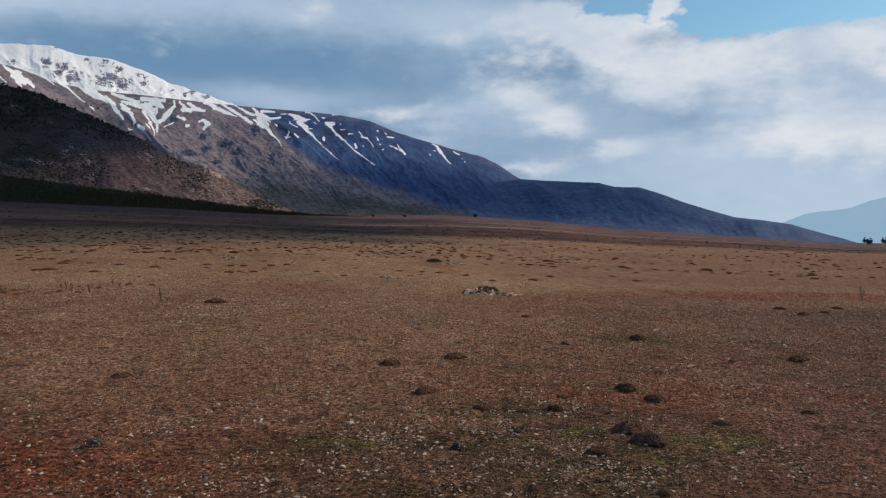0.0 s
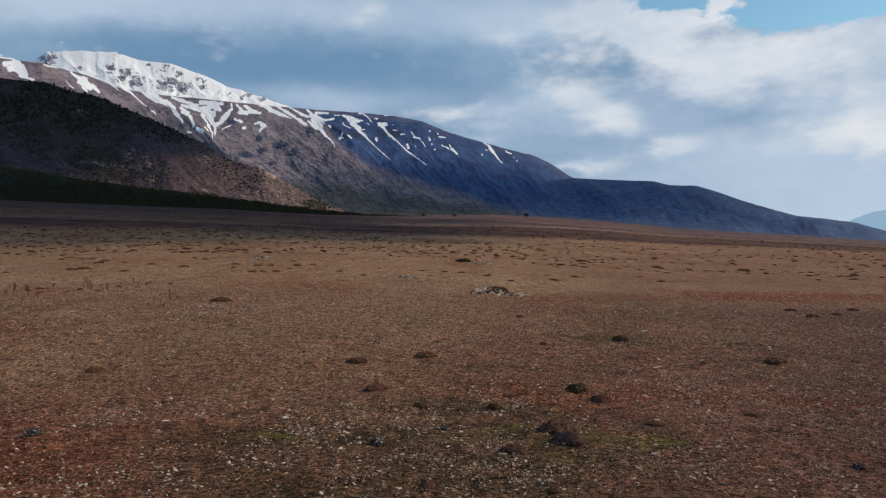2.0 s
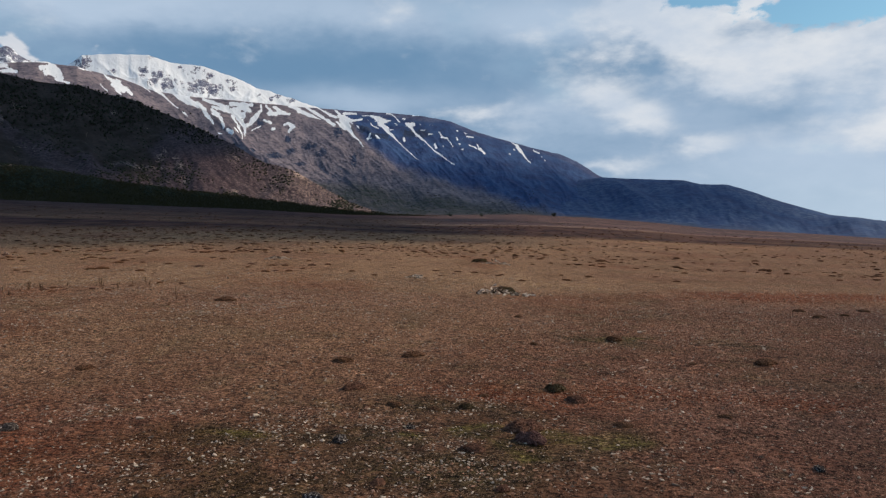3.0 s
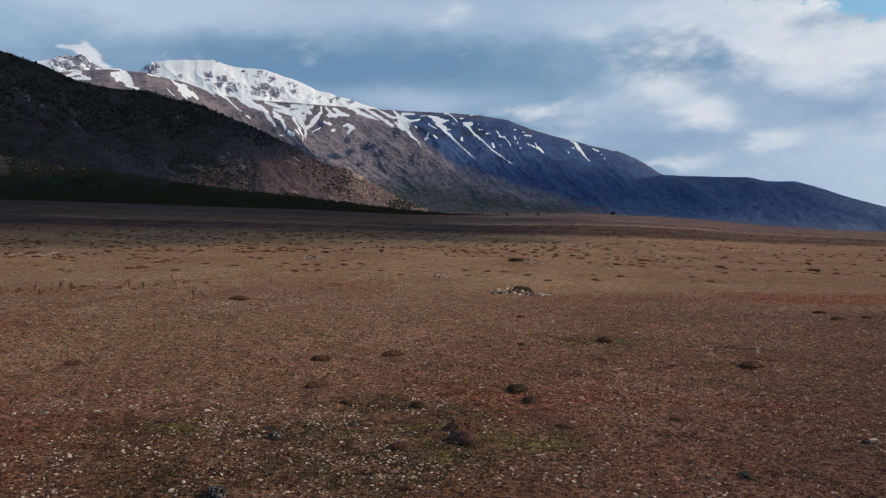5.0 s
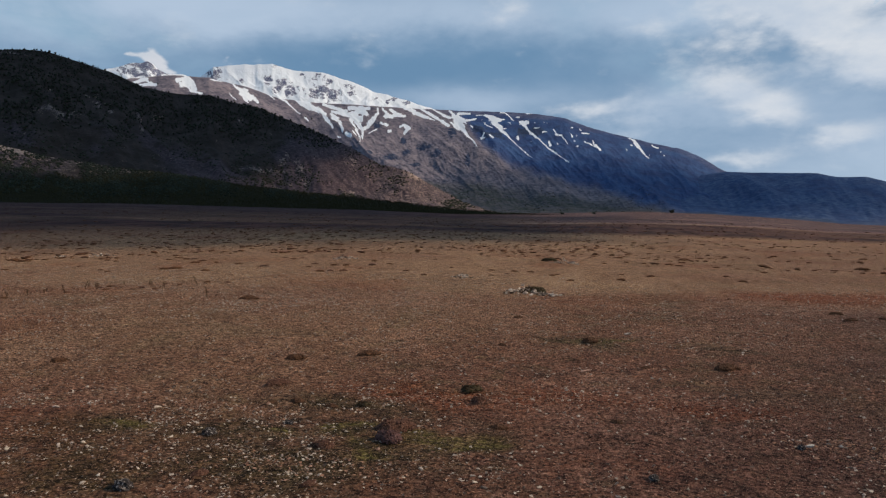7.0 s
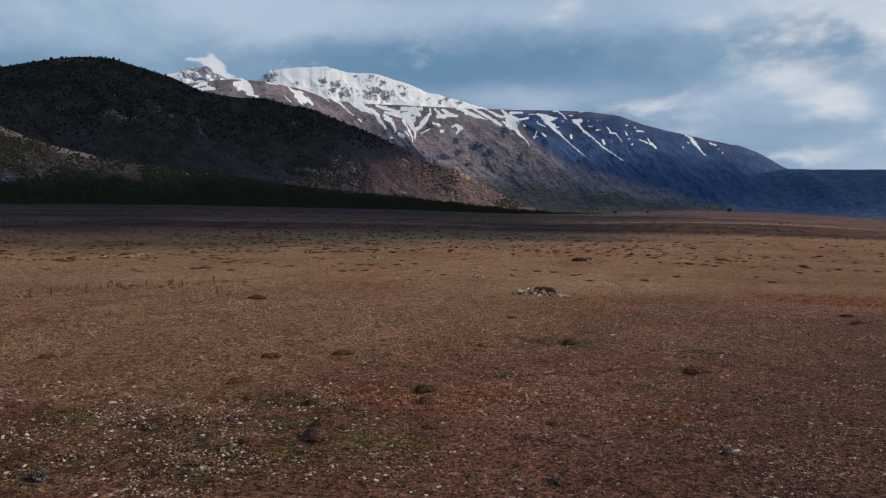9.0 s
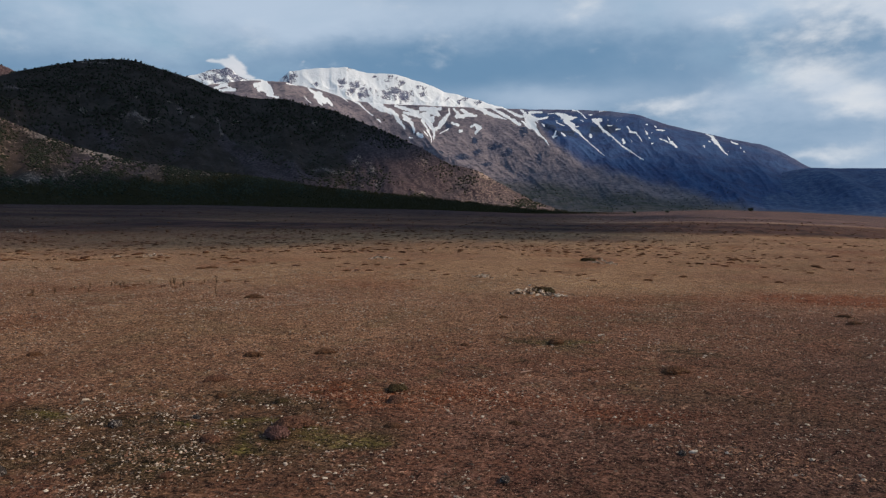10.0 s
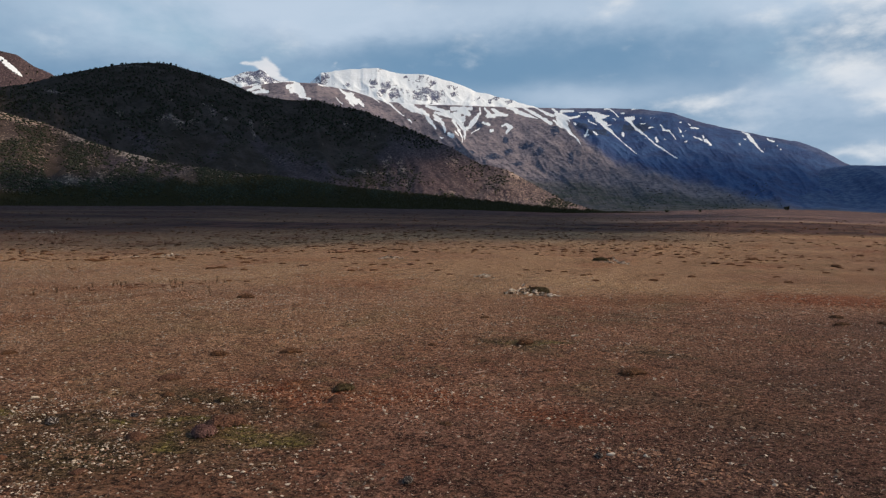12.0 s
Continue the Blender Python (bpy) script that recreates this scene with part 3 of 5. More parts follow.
SNOW_STREAKS = [
    (-10.06, 0.1475, -9.72, 0.1413, 0.11, 0.08), (-9.72, 0.1413, -8.77, 0.1266, 0.07, 0.05), (-8.77, 0.1266, -7.94, 0.1143, 0.04, 0.02),
    (-10.30, 0.1528, -9.97, 0.1534, 0.04, 0.04), (-11.61, 0.1581, -11.02, 0.1533, 0.05, 0.04), (-11.83, 0.1358, -11.66, 0.1410, 0.09, 0.09),
    (-11.92, 0.1366, -11.58, 0.1357, 0.05, 0.05), (-11.20, 0.1407, -11.03, 0.1361, 0.07, 0.09), (-10.42, 0.1730, -9.96, 0.1727, 0.04, 0.04),
    (-9.96, 0.1719, -9.38, 0.1626, 0.04, 0.05), (-9.21, 0.1669, -8.96, 0.1667, 0.05, 0.05), (-8.88, 0.1607, -8.38, 0.1604, 0.13, 0.17),
    (-8.63, 0.1576, -8.05, 0.1468, 0.11, 0.06), (-8.14, 0.1484, -7.56, 0.1406, 0.09, 0.07), (-7.56, 0.1406, -6.83, 0.1290, 0.06, 0.06),
    (-6.83, 0.1290, -6.13, 0.1204, 0.08, 0.06)]
SNOW_SCRAPS = [
    (-6.13, 0.1204, -5.21, 0.1088, 0.05, 0.02), (-9.09, 0.1424, -9.05, 0.1401, 0.10, 0.10), (-8.46, 0.1708, -7.96, 0.1711, 0.05, 0.05),
    (-7.80, 0.1533, -7.47, 0.1530, 0.03, 0.03), (-7.19, 0.1477, -6.86, 0.1474, 0.04, 0.04), (-6.70, 0.1355, -6.62, 0.1318, 0.11, 0.09),
    (-6.41, 0.1500, -6.12, 0.1446, 0.05, 0.05), (-6.21, 0.1439, -5.76, 0.1421, 0.08, 0.07), (-5.76, 0.1414, -5.32, 0.1315, 0.05, 0.03),
    (-5.03, 0.1510, -4.95, 0.1502, 0.07, 0.07), (-4.47, 0.1483, -4.31, 0.1460, 0.04, 0.04), (-4.27, 0.1430, -3.79, 0.1411, 0.06, 0.06),
    (-4.07, 0.1320, -3.52, 0.1264, 0.03, 0.06), (-3.47, 0.1322, -3.36, 0.1285, 0.04, 0.06), (-3.28, 0.1255, -2.89, 0.1187, 0.11, 0.05)]
SNOW_TAIL = [
    (-0.85, 0.1340, -0.39, 0.1300, 0.04, 0.07), (-0.39, 0.1286, -0.09, 0.1226, 0.13, 0.13), (-0.09, 0.1226, 0.21, 0.1159, 0.09, 0.07),
    (0.21, 0.1159, 0.59, 0.1092, 0.06, 0.03), (-0.70, 0.1260, -0.59, 0.1252, 0.04, 0.04), (0.82, 0.1238, 0.93, 0.1216, 0.04, 0.04),
    (0.93, 0.1216, 1.23, 0.1199, 0.07, 0.07), (1.46, 0.1147, 1.49, 0.1140, 0.03, 0.03), (1.68, 0.1103, 1.72, 0.1096, 0.03, 0.03)]


def snow_gullies(aa, t):
    ax = aa + 0.055 * fbm(aa * 5.0, t * 280, 4, 61, 0.7)
    ty = t * 57.3 + 0.05 * fbm(aa * 5.0, t * 280, 4, 62, 0.7)
    vary = np.clip(0.86 + 0.6 * fbm(aa * 3.4, t * 210, 3, 64, 0.7), 0.5, 1.35)
    best = np.zeros_like(aa)
    for a0, t0, a1, t1, w0, w1 in SNOW_SHOULDER + SNOW_FLANK + SNOW_FUNNEL + SNOW_BROW + SNOW_FORK + SNOW_STREAKS + SNOW_SCRAPS + SNOW_TAIL:
        if max(w0, w1) < 0.09:
            w0, w1 = 0.72 * w0, 0.72 * w1
        dx, dy = a1 - a0, (t1 - t0) * 57.3
        s = np.clip(((ax - a0) * dx + (ty - t0 * 57.3) * dy) / (dx * dx + dy * dy), 0, 1)
        d = np.hypot(ax - a0 - s * dx, ty - t0 * 57.3 - s * dy)
        best = np.maximum(best, smooth(1.5 - d / (0.006 + vary * (w0 + (w1 - w0) * s)), 0.0, 1.0))
    return best


def build_main_mountain():
    az = np.arange(-44, 13, 0.045)
    crest = np.interp(az, (-44, -39, -36.6, -34.7, -32.2, -29.7, -27.1, -23.7, -19.8, -15.5, -11.2, -7.6, -5.5, -3.5, -1.2, 0.7, 2.6, 4.1, 6.0, 9, 13),
                      (0.185, 0.200, 0.2090, 0.2131, 0.2129, 0.2047, 0.1900, 0.1853, 0.1827, 0.1780, 0.1745, 0.1702, 0.1628, 0.1490, 0.1370, 0.1262, 0.1190, 0.1067, 0.0860, 0.066, 0.045))
    crest = crest + 0.0012 * fbm(az * 0.9, az * 0, 4, 71)
    foot = np.interp(az, A_FAR, M_FAR) - 0.006
    foot_r = np.full_like(az, 2250.0)
    crest_r = 3850 + 60 * fbm(az * 0.2, az * 0, 3, 72)

    def relief(u, a, t):
        q = a + 60 * (t - 0.12)
        w = u * (1 - np.minimum(u, 1)) * 4
        ribs = ridged(q * 0.55 + 0.4 * fbm(a * 0.5, t * 25, 3, 70), t * 7, 3, 78) - 0.5
        crags = ridged(q * 1.9 + 0.5 * fbm(a * 1.5, t * 60, 3, 79), t * 60, 3, 80) - 0.5
        return w * ((85 - 45 * smooth(a, -13, -5)) * (ridged(q * 0.17 + 0.3 * fbm(a * 0.2, t * 12, 3, 70), t * 5, 2, 73) - 0.5) + 15 * ribs + 8 * crags + 5 * fbm(a * 2.2, t * 110, 4, 74, 0.6))

    uu, aa, t, v = ridge_land(az, foot_r, crest_r, foot, crest, 330, 1.15, relief, 0.2)
    q = aa + 30 * (t - 0.15)
    snow = snow_gullies(aa, t)
    specks = smooth(fbm(q * 3.2, t * 150, 4, 66, 0.6), 0.44, 0.62) * smooth(aa, -21, -17) * (1 - smooth(aa, 0, 3)) * smooth(crest[None] - t, 0.006, 0.012) * smooth(t - crest[None] + 0.045, 0, 0.02)
    snow = np.maximum(snow, 0.8 * specks)
    # blue haze and cloud shade painted above this line; the sunlit crest stays browner
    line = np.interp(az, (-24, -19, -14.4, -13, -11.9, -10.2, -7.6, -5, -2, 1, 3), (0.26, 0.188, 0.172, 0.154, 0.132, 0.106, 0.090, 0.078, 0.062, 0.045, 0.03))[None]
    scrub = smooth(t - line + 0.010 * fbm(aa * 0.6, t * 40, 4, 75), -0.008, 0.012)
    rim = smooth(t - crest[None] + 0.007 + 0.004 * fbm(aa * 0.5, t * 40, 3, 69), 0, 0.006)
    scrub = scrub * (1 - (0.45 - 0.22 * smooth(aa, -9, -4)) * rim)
    fan = np.interp(az, (-40, -20, -17, -13.6, -9.7, -5, -1, 1, 4), (0.08, 0.086, 0.084, 0.077, 0.073, 0.067, 0.056, 0.050, 0.03))[None]
    green = smooth(fan - t + 0.006 * fbm(aa * 0.5, t * 50, 4, 76), -0.006, 0.014)
    crag = np.zeros_like(aa)
    for a0, t0, sa, st in ((-18.79, 0.1203, 0.74, 0.0061), (-16.11, 0.1317, 0.65, 0.0045), (-17.58, 0.1284, 0.30, 0.0076), (-19.77, 0.1614, 0.30, 0.0061), (-12.90, 0.1079, 0.22, 0.0091), (-14.03, 0.1452, 0.43, 0.0068),
                           (-12.03, 0.1501, 0.69, 0.0068), (-10.97, 0.1406, 0.95, 0.0076), (-15.25, 0.1201, 0.35, 0.0045), (-16.89, 0.1093, 0.43, 0.0038), (-20.44, 0.1252, 0.35, 0.0038), (-8.04, 0.1498, 1.30, 0.0061), (-17.83, 0.1435, 0.26, 0.0038), (-23.04, 0.1278, 0.43, 0.0045)):
        crag = np.maximum(crag, np.exp(-(((aa - a0) / sa) ** 2 + ((t - t0) / st) ** 2)))
    rock = smooth(0.9 * crag + 0.55 * fbm(aa * 2.8, t * 150, 4, 77, 0.65), 0.28, 0.58)
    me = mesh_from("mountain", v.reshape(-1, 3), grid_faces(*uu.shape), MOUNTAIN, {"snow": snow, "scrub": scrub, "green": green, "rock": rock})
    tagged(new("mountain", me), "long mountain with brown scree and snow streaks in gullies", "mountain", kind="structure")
    return uu, aa, t, v


def build_snow_peak(name, az, xs, ts, r, seed, label, rocky, rocks):
    crest = np.interp(az, xs, ts) + 0.0016 * fbm(az * 1.2, az * 0, 4, seed)
    foot = np.interp(az, A_FAR, M_FAR) + 0.05

    def relief(u, a, t):
        w = u * (1 - np.minimum(u, 1)) * 4
        return w * (60 * (ridged(a * 0.33 + t * 20, t * 14, 3, seed + 1) - 0.5) + 30 * fbm(a * 0.9, t * 45, 5, seed + 2))

    uu, aa, t, v = ridge_land(az, np.full_like(az, r - 700.0), np.full_like(az, float(r)), foot, crest, 240, 0.9, relief, 0.4)
    zone = np.full_like(aa, rocky)
    wa, wt = aa + 0.45 * fbm(aa * 2.2, t * 130, 4, seed + 6, 0.65), t + 0.006 * fbm(aa * 2.2, t * 130, 4, seed + 7, 0.65)
    for a0, t0, sa, st in rocks:
        zone = np.maximum(zone, np.exp(-(((wa - a0) / (1.35 * sa)) ** 2 + ((wt - t0) / (1.35 * st)) ** 2)))
    grain = ridged(aa * 3.0 + 60 * t, t * 170, 4, seed + 3) - 0.5
    outcrop = np.clip(zone * (0.95 + 0.5 * fbm(aa * 2.6, t * 140, 3, seed + 5)) - 0.9 * grain, 0, 1)
    snow = np.clip(0.98 - 0.60 * smooth(outcrop, 0.12, 0.80), 0, 1)
    # the scrub mask here only lends the outcrops the painted haze blue
    me = mesh_from(name, v.reshape(-1, 3), grid_faces(*uu.shape), MOUNTAIN, {"snow": snow, "rock": outcrop * 0.0, "scrub": outcrop * 0.6, "green": snow * 0})
    tagged(new(name, me), label, "mountain", kind="structure")


def build_right_ridge():
    az = np.arange(-12, 33, 0.08)
    crest = np.interp(az, (-12, -6, 0, 3, 5.9, 9.3, 11.8, 13.0, 14.7, 15.9, 18.3, 21.3, 23.2, 25.0, 26.8, 29.1, 33),
                      (0.034, 0.048, 0.068, 0.080, 0.0864, 0.0820, 0.0798, 0.0743, 0.0730, 0.0668, 0.0501, 0.0330, 0.0291, 0.0239, 0.0134, 0.0012, -0.006))
    crest = crest + 0.0007 * fbm(az * 0.8, az * 0, 4, 81)
    foot = np.minimum(np.interp(az, A_FAR, M_FAR) - 0.004, crest - 0.001)

    def relief(u, a, t):
        q = a + 40 * t
        w = u * (1 - np.minimum(u, 1)) * 4
        return w * smooth(crest_now[None] - foot_now[None], 0, 0.03) * (46 * (ridged(q * 0.24, t * 9, 2, 82) - 0.5) + 9 * (ridged(q * 0.5 + 0.8 * fbm(a * 0.7, t * 30, 3, 86), t * 30, 3, 87) - 0.5) + 7 * fbm(q * 1.8, t * 80, 4, 83))

    crest_now, foot_now = crest, foot
    uu, aa, t, v = ridge_land(az, np.full_like(az, 2300.0), np.full_like(az, 3450.0), foot, crest, 170, 1.0, relief, 0.2)
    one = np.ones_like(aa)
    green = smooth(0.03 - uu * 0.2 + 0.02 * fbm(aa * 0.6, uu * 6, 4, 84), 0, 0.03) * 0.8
    # scrub and heather masks lay the painted blue haze over the whole ridge
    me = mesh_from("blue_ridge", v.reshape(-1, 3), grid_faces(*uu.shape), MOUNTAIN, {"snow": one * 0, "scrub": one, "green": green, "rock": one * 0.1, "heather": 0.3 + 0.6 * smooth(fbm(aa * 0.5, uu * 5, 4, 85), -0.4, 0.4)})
    tagged(new("ridge", me), "low scrubby ridge, blue-grey from haze painted into its colour", "ridge", kind="structure")


def build_far_peak():
    az = np.arange(21, 62, 0.2)
    crest = np.interp(az, (21, 24.8, 26.1, 28.5, 29.8, 31, 34, 38, 43, 50, 62), (-0.01, 0.0287, 0.0366, 0.0411, 0.0504, 0.0545, 0.070, 0.082, 0.075, 0.05, -0.01)) + 0.001 * fbm(az, az * 0, 4, 91)
    foot = np.minimum(-0.004, crest - 0.002)

    def relief(u, a, t):
        return u * (1 - np.minimum(u, 1)) * 160 * (ridged(a * 0.3 + 12 * t, t * 12, 5, 92) - 0.5)

    uu, aa, t, v = ridge_land(az, np.full_like(az, 4300.0), np.full_like(az, 4800.0), foot, crest, 40, 1.0, relief, 0.08)
    # haze painted as a pale blue glow that the mountain itself gives off
    m, k = material("haze_glow")
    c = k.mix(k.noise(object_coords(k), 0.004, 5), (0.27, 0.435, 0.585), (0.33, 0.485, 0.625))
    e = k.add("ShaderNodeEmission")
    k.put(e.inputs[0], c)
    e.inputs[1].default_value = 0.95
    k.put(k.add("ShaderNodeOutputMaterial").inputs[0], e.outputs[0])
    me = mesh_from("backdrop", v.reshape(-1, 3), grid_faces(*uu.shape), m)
    tagged(new("backdrop", me), "far mountain with a painted pale blue haze glow", "mountain", kind="structure")


# pine-clad foothill, and the low spur before it
def foothill_lines(az):
    crest = np.interp(az, (-75, -60, -56, -53.2, -51.5, -49.8, -48.1, -46.3, -44.8, -43.3, -42.5, -40.6, -38.6, -36.6, -34.5, -32, -30.3, -28.6, -26.1, -23.5, -21.7, -19.6, -17.4, -15.3, -13.2, -11.5, -9),
                      (0.05, 0.16, 0.18, 0.1894, 0.1968, 0.2083, 0.2178, 0.2261, 0.2317, 0.2338, 0.2326, 0.224, 0.215, 0.1997, 0.1942, 0.1931, 0.186, 0.1811, 0.1638, 0.1446, 0.1306, 0.1096, 0.0998, 0.078, 0.0584, 0.0481, 0.034))
    crest = crest - 0.0030 + 0.0008 * fbm(az * 1.5, az * 0, 4, 101)
    foot = np.interp(az, A_FAR, M_FAR) - 0.010
    foot_r = np.full_like(az, 1330.0)
    crest_r = np.interp(az, (-75, -45, -30, -15, -9), (2300, 2250, 2100, 1700, 1450))
    return crest, foot, foot_r, crest_r


def foothill_relief(u, a, t):
    q = a + 25 * t
    w = u * (1 - np.minimum(u, 1)) * 4
    return w * smooth(a, -9.0, -20.0) * ((10 + 45 * smooth(a, -26.0, -42.0)) * (ridged(q * 0.16, t * 5, 4, 102) - 0.5) + 14 * fbm(q * 0.9, t * 40, 4, 103))


def build_foothill():
    az = np.arange(-75, -8.8, 0.12)
    crest, foot, foot_r, crest_r = foothill_lines(az)
    uu, aa, t, v = ridge_land(az, foot_r, crest_r, foot, np.maximum(crest, foot + 0.002), 150, 1.05, foothill_relief, 0.3)
    bare = smooth(aa + 90 * (0.10 - t), -38, -18) * 0.75 + 0.34 * smooth(0.18 - t, 0, 0.07) + 0.55 * fbm(aa * 0.35 + 20 * t, t * 22, 4, 105)
    pale = 0.62 * smooth(aa, -30, -16) + 0.6 * smooth(fbm(aa * 0.9 + 20 * t, t * 55, 4, 104, 0.6), 0.25, 0.6) * smooth(0.215 - t, 0, 0.04)
    for a0, t0, sa, st in ((-39.53, 0.1717, 0.39, 0.0091), (-38.67, 0.1652, 0.26, 0.0045), (-36.90, 0.1593, 0.17, 0.0091), (-36.63, 0.1449, 0.17, 0.0061), (-42.13, 0.1552, 1.95, 0.0068), (-50.01, 0.1850, 0.95, 0.0030), (-45.01, 0.2234, 1.95, 0.0023),
                           (-28.03, 0.1008, 3.04, 0.0045), (-29.91, 0.1626, 0.35, 0.0038), (-42.48, 0.1830, 0.22, 0.0023), (-40.21, 0.1818, 0.22, 0.0030), (-36.75, 0.1520, 0.10, 0.0150)):
        spot = np.exp(-(((aa - a0) / sa) ** 2 + ((t - t0) / st) ** 2))
        pale, bare = np.maximum(pale, 0.8 * spot), np.maximum(bare, 0.7 * spot)
    me = mesh_from("foothill", v.reshape(-1, 3), grid_faces(*uu.shape), SCREE, {"bare": bare, "pale": pale, "snow": bare * 0, "belt": bare * 0})
    tagged(new("foothill", me), "dark pine-covered foothill with bare pinkish scree slope", "hill", kind="structure")
    return uu, aa, t, v, bare


def build_back_hill():
    az = np.arange(-75, -46, 0.15)
    crest = np.interp(az, (-75, -62, -57, -53.3, -52.3, -51.3, -50.3, -46), (0.12, 0.23, 0.238, 0.2282, 0.2256, 0.2136, 0.2073, 0.15))
    foot = np.full_like(az, 0.08)
    uu, aa, t, v = ridge_land(az, np.full_like(az, 2500.0), np.full_like(az, 3000.0), foot, crest, 60, 1.0, lambda u, a, t: 30 * u * (1 - np.minimum(u, 1)) * fbm(a, t * 40, 4, 111), 0.3)
    snow = smooth(1.3 - np.hypot((aa + 52.75 + (t - 0.212) * 60) / 0.22, (t - 0.212) / 0.012), 0, 0.6)
    one = np.ones_like(aa)
    me = mesh_from("back_hill", v.reshape(-1, 3), grid_faces(*uu.shape), SCREE, {"bare": one, "pale": one * 0.3, "snow": snow})
    tagged(new("back_hill", me), "bare reddish hill with a strip of snow", "hill", kind="structure")
    return uu, aa, t, v


def spur_lines(az):
    crest = np.interp(az, (-78, -60, -53.1, -50.5, -48, -46.2, -42.5, -38.6, -34.5, -30, -26, -21.6, -17.3, -13, -10, -6, -3),
                      (0.16, 0.172, 0.1603, 0.1504, 0.1324, 0.122, 0.108, 0.0986, 0.0915, 0.0795, 0.0715, 0.0635, 0.0548, 0.0452, 0.0400, 0.0365, 0.034)) - 0.002
    foot = np.interp(az, A_FAR, M_FAR) - 0.0085
    foot_r = np.interp(az, (-78, -40, -12, -3), (1020.0, 1060.0, 1150.0, 1250.0))
    crest_r = np.interp(az, (-78, -50, -35, -12, -3), (1600.0, 1500.0, 1360.0, 1300.0, 1290.0))
    return crest, foot, foot_r, crest_r


def build_spur():
    az = np.arange(-78, -3, 0.15)
    crest, foot, foot_r, crest_r = spur_lines(az)
    crest = crest + 0.0008 * fbm(az * 1.4, az * 0, 4, 121)
    relief = lambda u, a, t: u * (1 - np.minimum(u, 1)) * 4 * smooth(a, -20, -40) * (16 * fbm(a * 0.5, t * 30, 5, 122))
    uu, aa, t, v = ridge_land(az, foot_r, crest_r, foot, np.maximum(crest, foot + 0.002), 90, 1.1, relief, 0.3)
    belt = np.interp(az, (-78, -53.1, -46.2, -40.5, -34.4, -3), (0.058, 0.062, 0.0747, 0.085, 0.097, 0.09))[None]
    bare = 0.06 + 0.30 * smooth(t - belt, -0.002, 0.01) + 0.55 * fbm(aa * 0.5, t * 40, 4, 124)
    # pale broken ground; along the crest it also stands for sunlight, painted on
    pale = smooth(0.015 - (crest[None] - t), 0.0, 0.012) * smooth(aa, -26, -34) + 0.7 * smooth(0.006 - np.abs(t - belt - 0.008 - 0.004 * fbm(aa * 0.4, aa * 0, 3, 125)), 0, 0.006) * smooth(aa, -42, -48)
    pale = np.maximum(pale * (0.8 + 0.7 * fbm(aa * 0.6, t * 60, 4, 123)), 0.45 + 0.35 * fbm(aa * 0.8, t * 80, 4, 126)) * (uu < 1.01)
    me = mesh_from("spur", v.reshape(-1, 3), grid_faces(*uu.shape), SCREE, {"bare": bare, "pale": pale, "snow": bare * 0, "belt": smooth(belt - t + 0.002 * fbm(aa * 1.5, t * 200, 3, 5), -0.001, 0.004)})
    tagged(new("hill_spur", me), "low scrubby spur with pale broken ground and a painted sunlit crest", "hill", kind="structure")
    return uu, aa, t, v, belt


MAIN = build_main_mountain()
build_snow_peak("snow_peak", np.arange(-35, -12, 0.055), (-35, -33.2, -32.6, -32.25, -31.9, -31.1, -29.6, -27.6, -27.25, -26, -24.6, -24.1, -23.3, -22.3, -21, -20.2, -19.2, -18.1, -17.3, -16.5, -14, -12),
                (0.19, 0.207, 0.2155, 0.2210, 0.2268, 0.2285, 0.2330, 0.2348, 0.2325, 0.2278, 0.2265, 0.2262, 0.2220, 0.2175, 0.2092, 0.2028, 0.1980, 0.1930, 0.1886, 0.1848, 0.17, 0.15), 4500, 131,
                "high snow-covered peak with rocky outcrops", 0.0,
                [(-31.89, 0.2194, 0.52, 0.0053), (-29.89, 0.2123, 0.22, 0.0023), (-27.98, 0.2175, 0.35, 0.0030), (-28.07, 0.2100, 0.22, 0.0023), (-26.83, 0.2066, 0.74, 0.0061), (-26.40, 0.1999, 0.48, 0.0038), (-27.37, 0.2335, 0.17, 0.0023), (-25.27, 0.2234, 0.22, 0.0023),
                 (-24.63, 0.2198, 0.26, 0.0023), (-24.20, 0.2243, 0.26, 0.0023), (-23.51, 0.2161, 0.35, 0.0038), (-24.34, 0.2010, 0.69, 0.0053), (-23.26, 0.2010, 0.52, 0.0068), (-23.90, 0.2070, 0.48, 0.0038), (-22.26, 0.2100, 0.22, 0.0023), (-21.74, 0.2047, 0.26, 0.0030),
                 (-20.01, 0.1916, 0.22, 0.0023), (-18.80, 0.1906, 0.35, 0.0023), (-17.55, 0.1880, 0.39, 0.0023)])
build_snow_peak("snow_peak", np.arange(-43, -31, 0.08), (-43, -41, -39.4, -38.9, -38, -37.4, -36.9, -36.4, -35.95, -35.77, -35.2, -33.9, -31), (0.18, 0.20, 0.2129, 0.2158, 0.2213, 0.2250, 0.2258, 0.2288, 0.2255, 0.2210, 0.2155, 0.2150, 0.19),
                4780, 151, "distant rocky peak dusted with snow", 0.3, [(-36.68, 0.2245, 0.69, 0.0068), (-37.28, 0.2145, 0.87, 0.0045), (-35.48, 0.2161, 0.69, 0.0045)])
build_right_ridge()
build_far_peak()
FOOTHILL = build_foothill()
BACK = build_back_hill()
SPUR = build_spur()

# ---- clouds out of view, added to shade parts of the land ----
CLOUD = cloud_material()


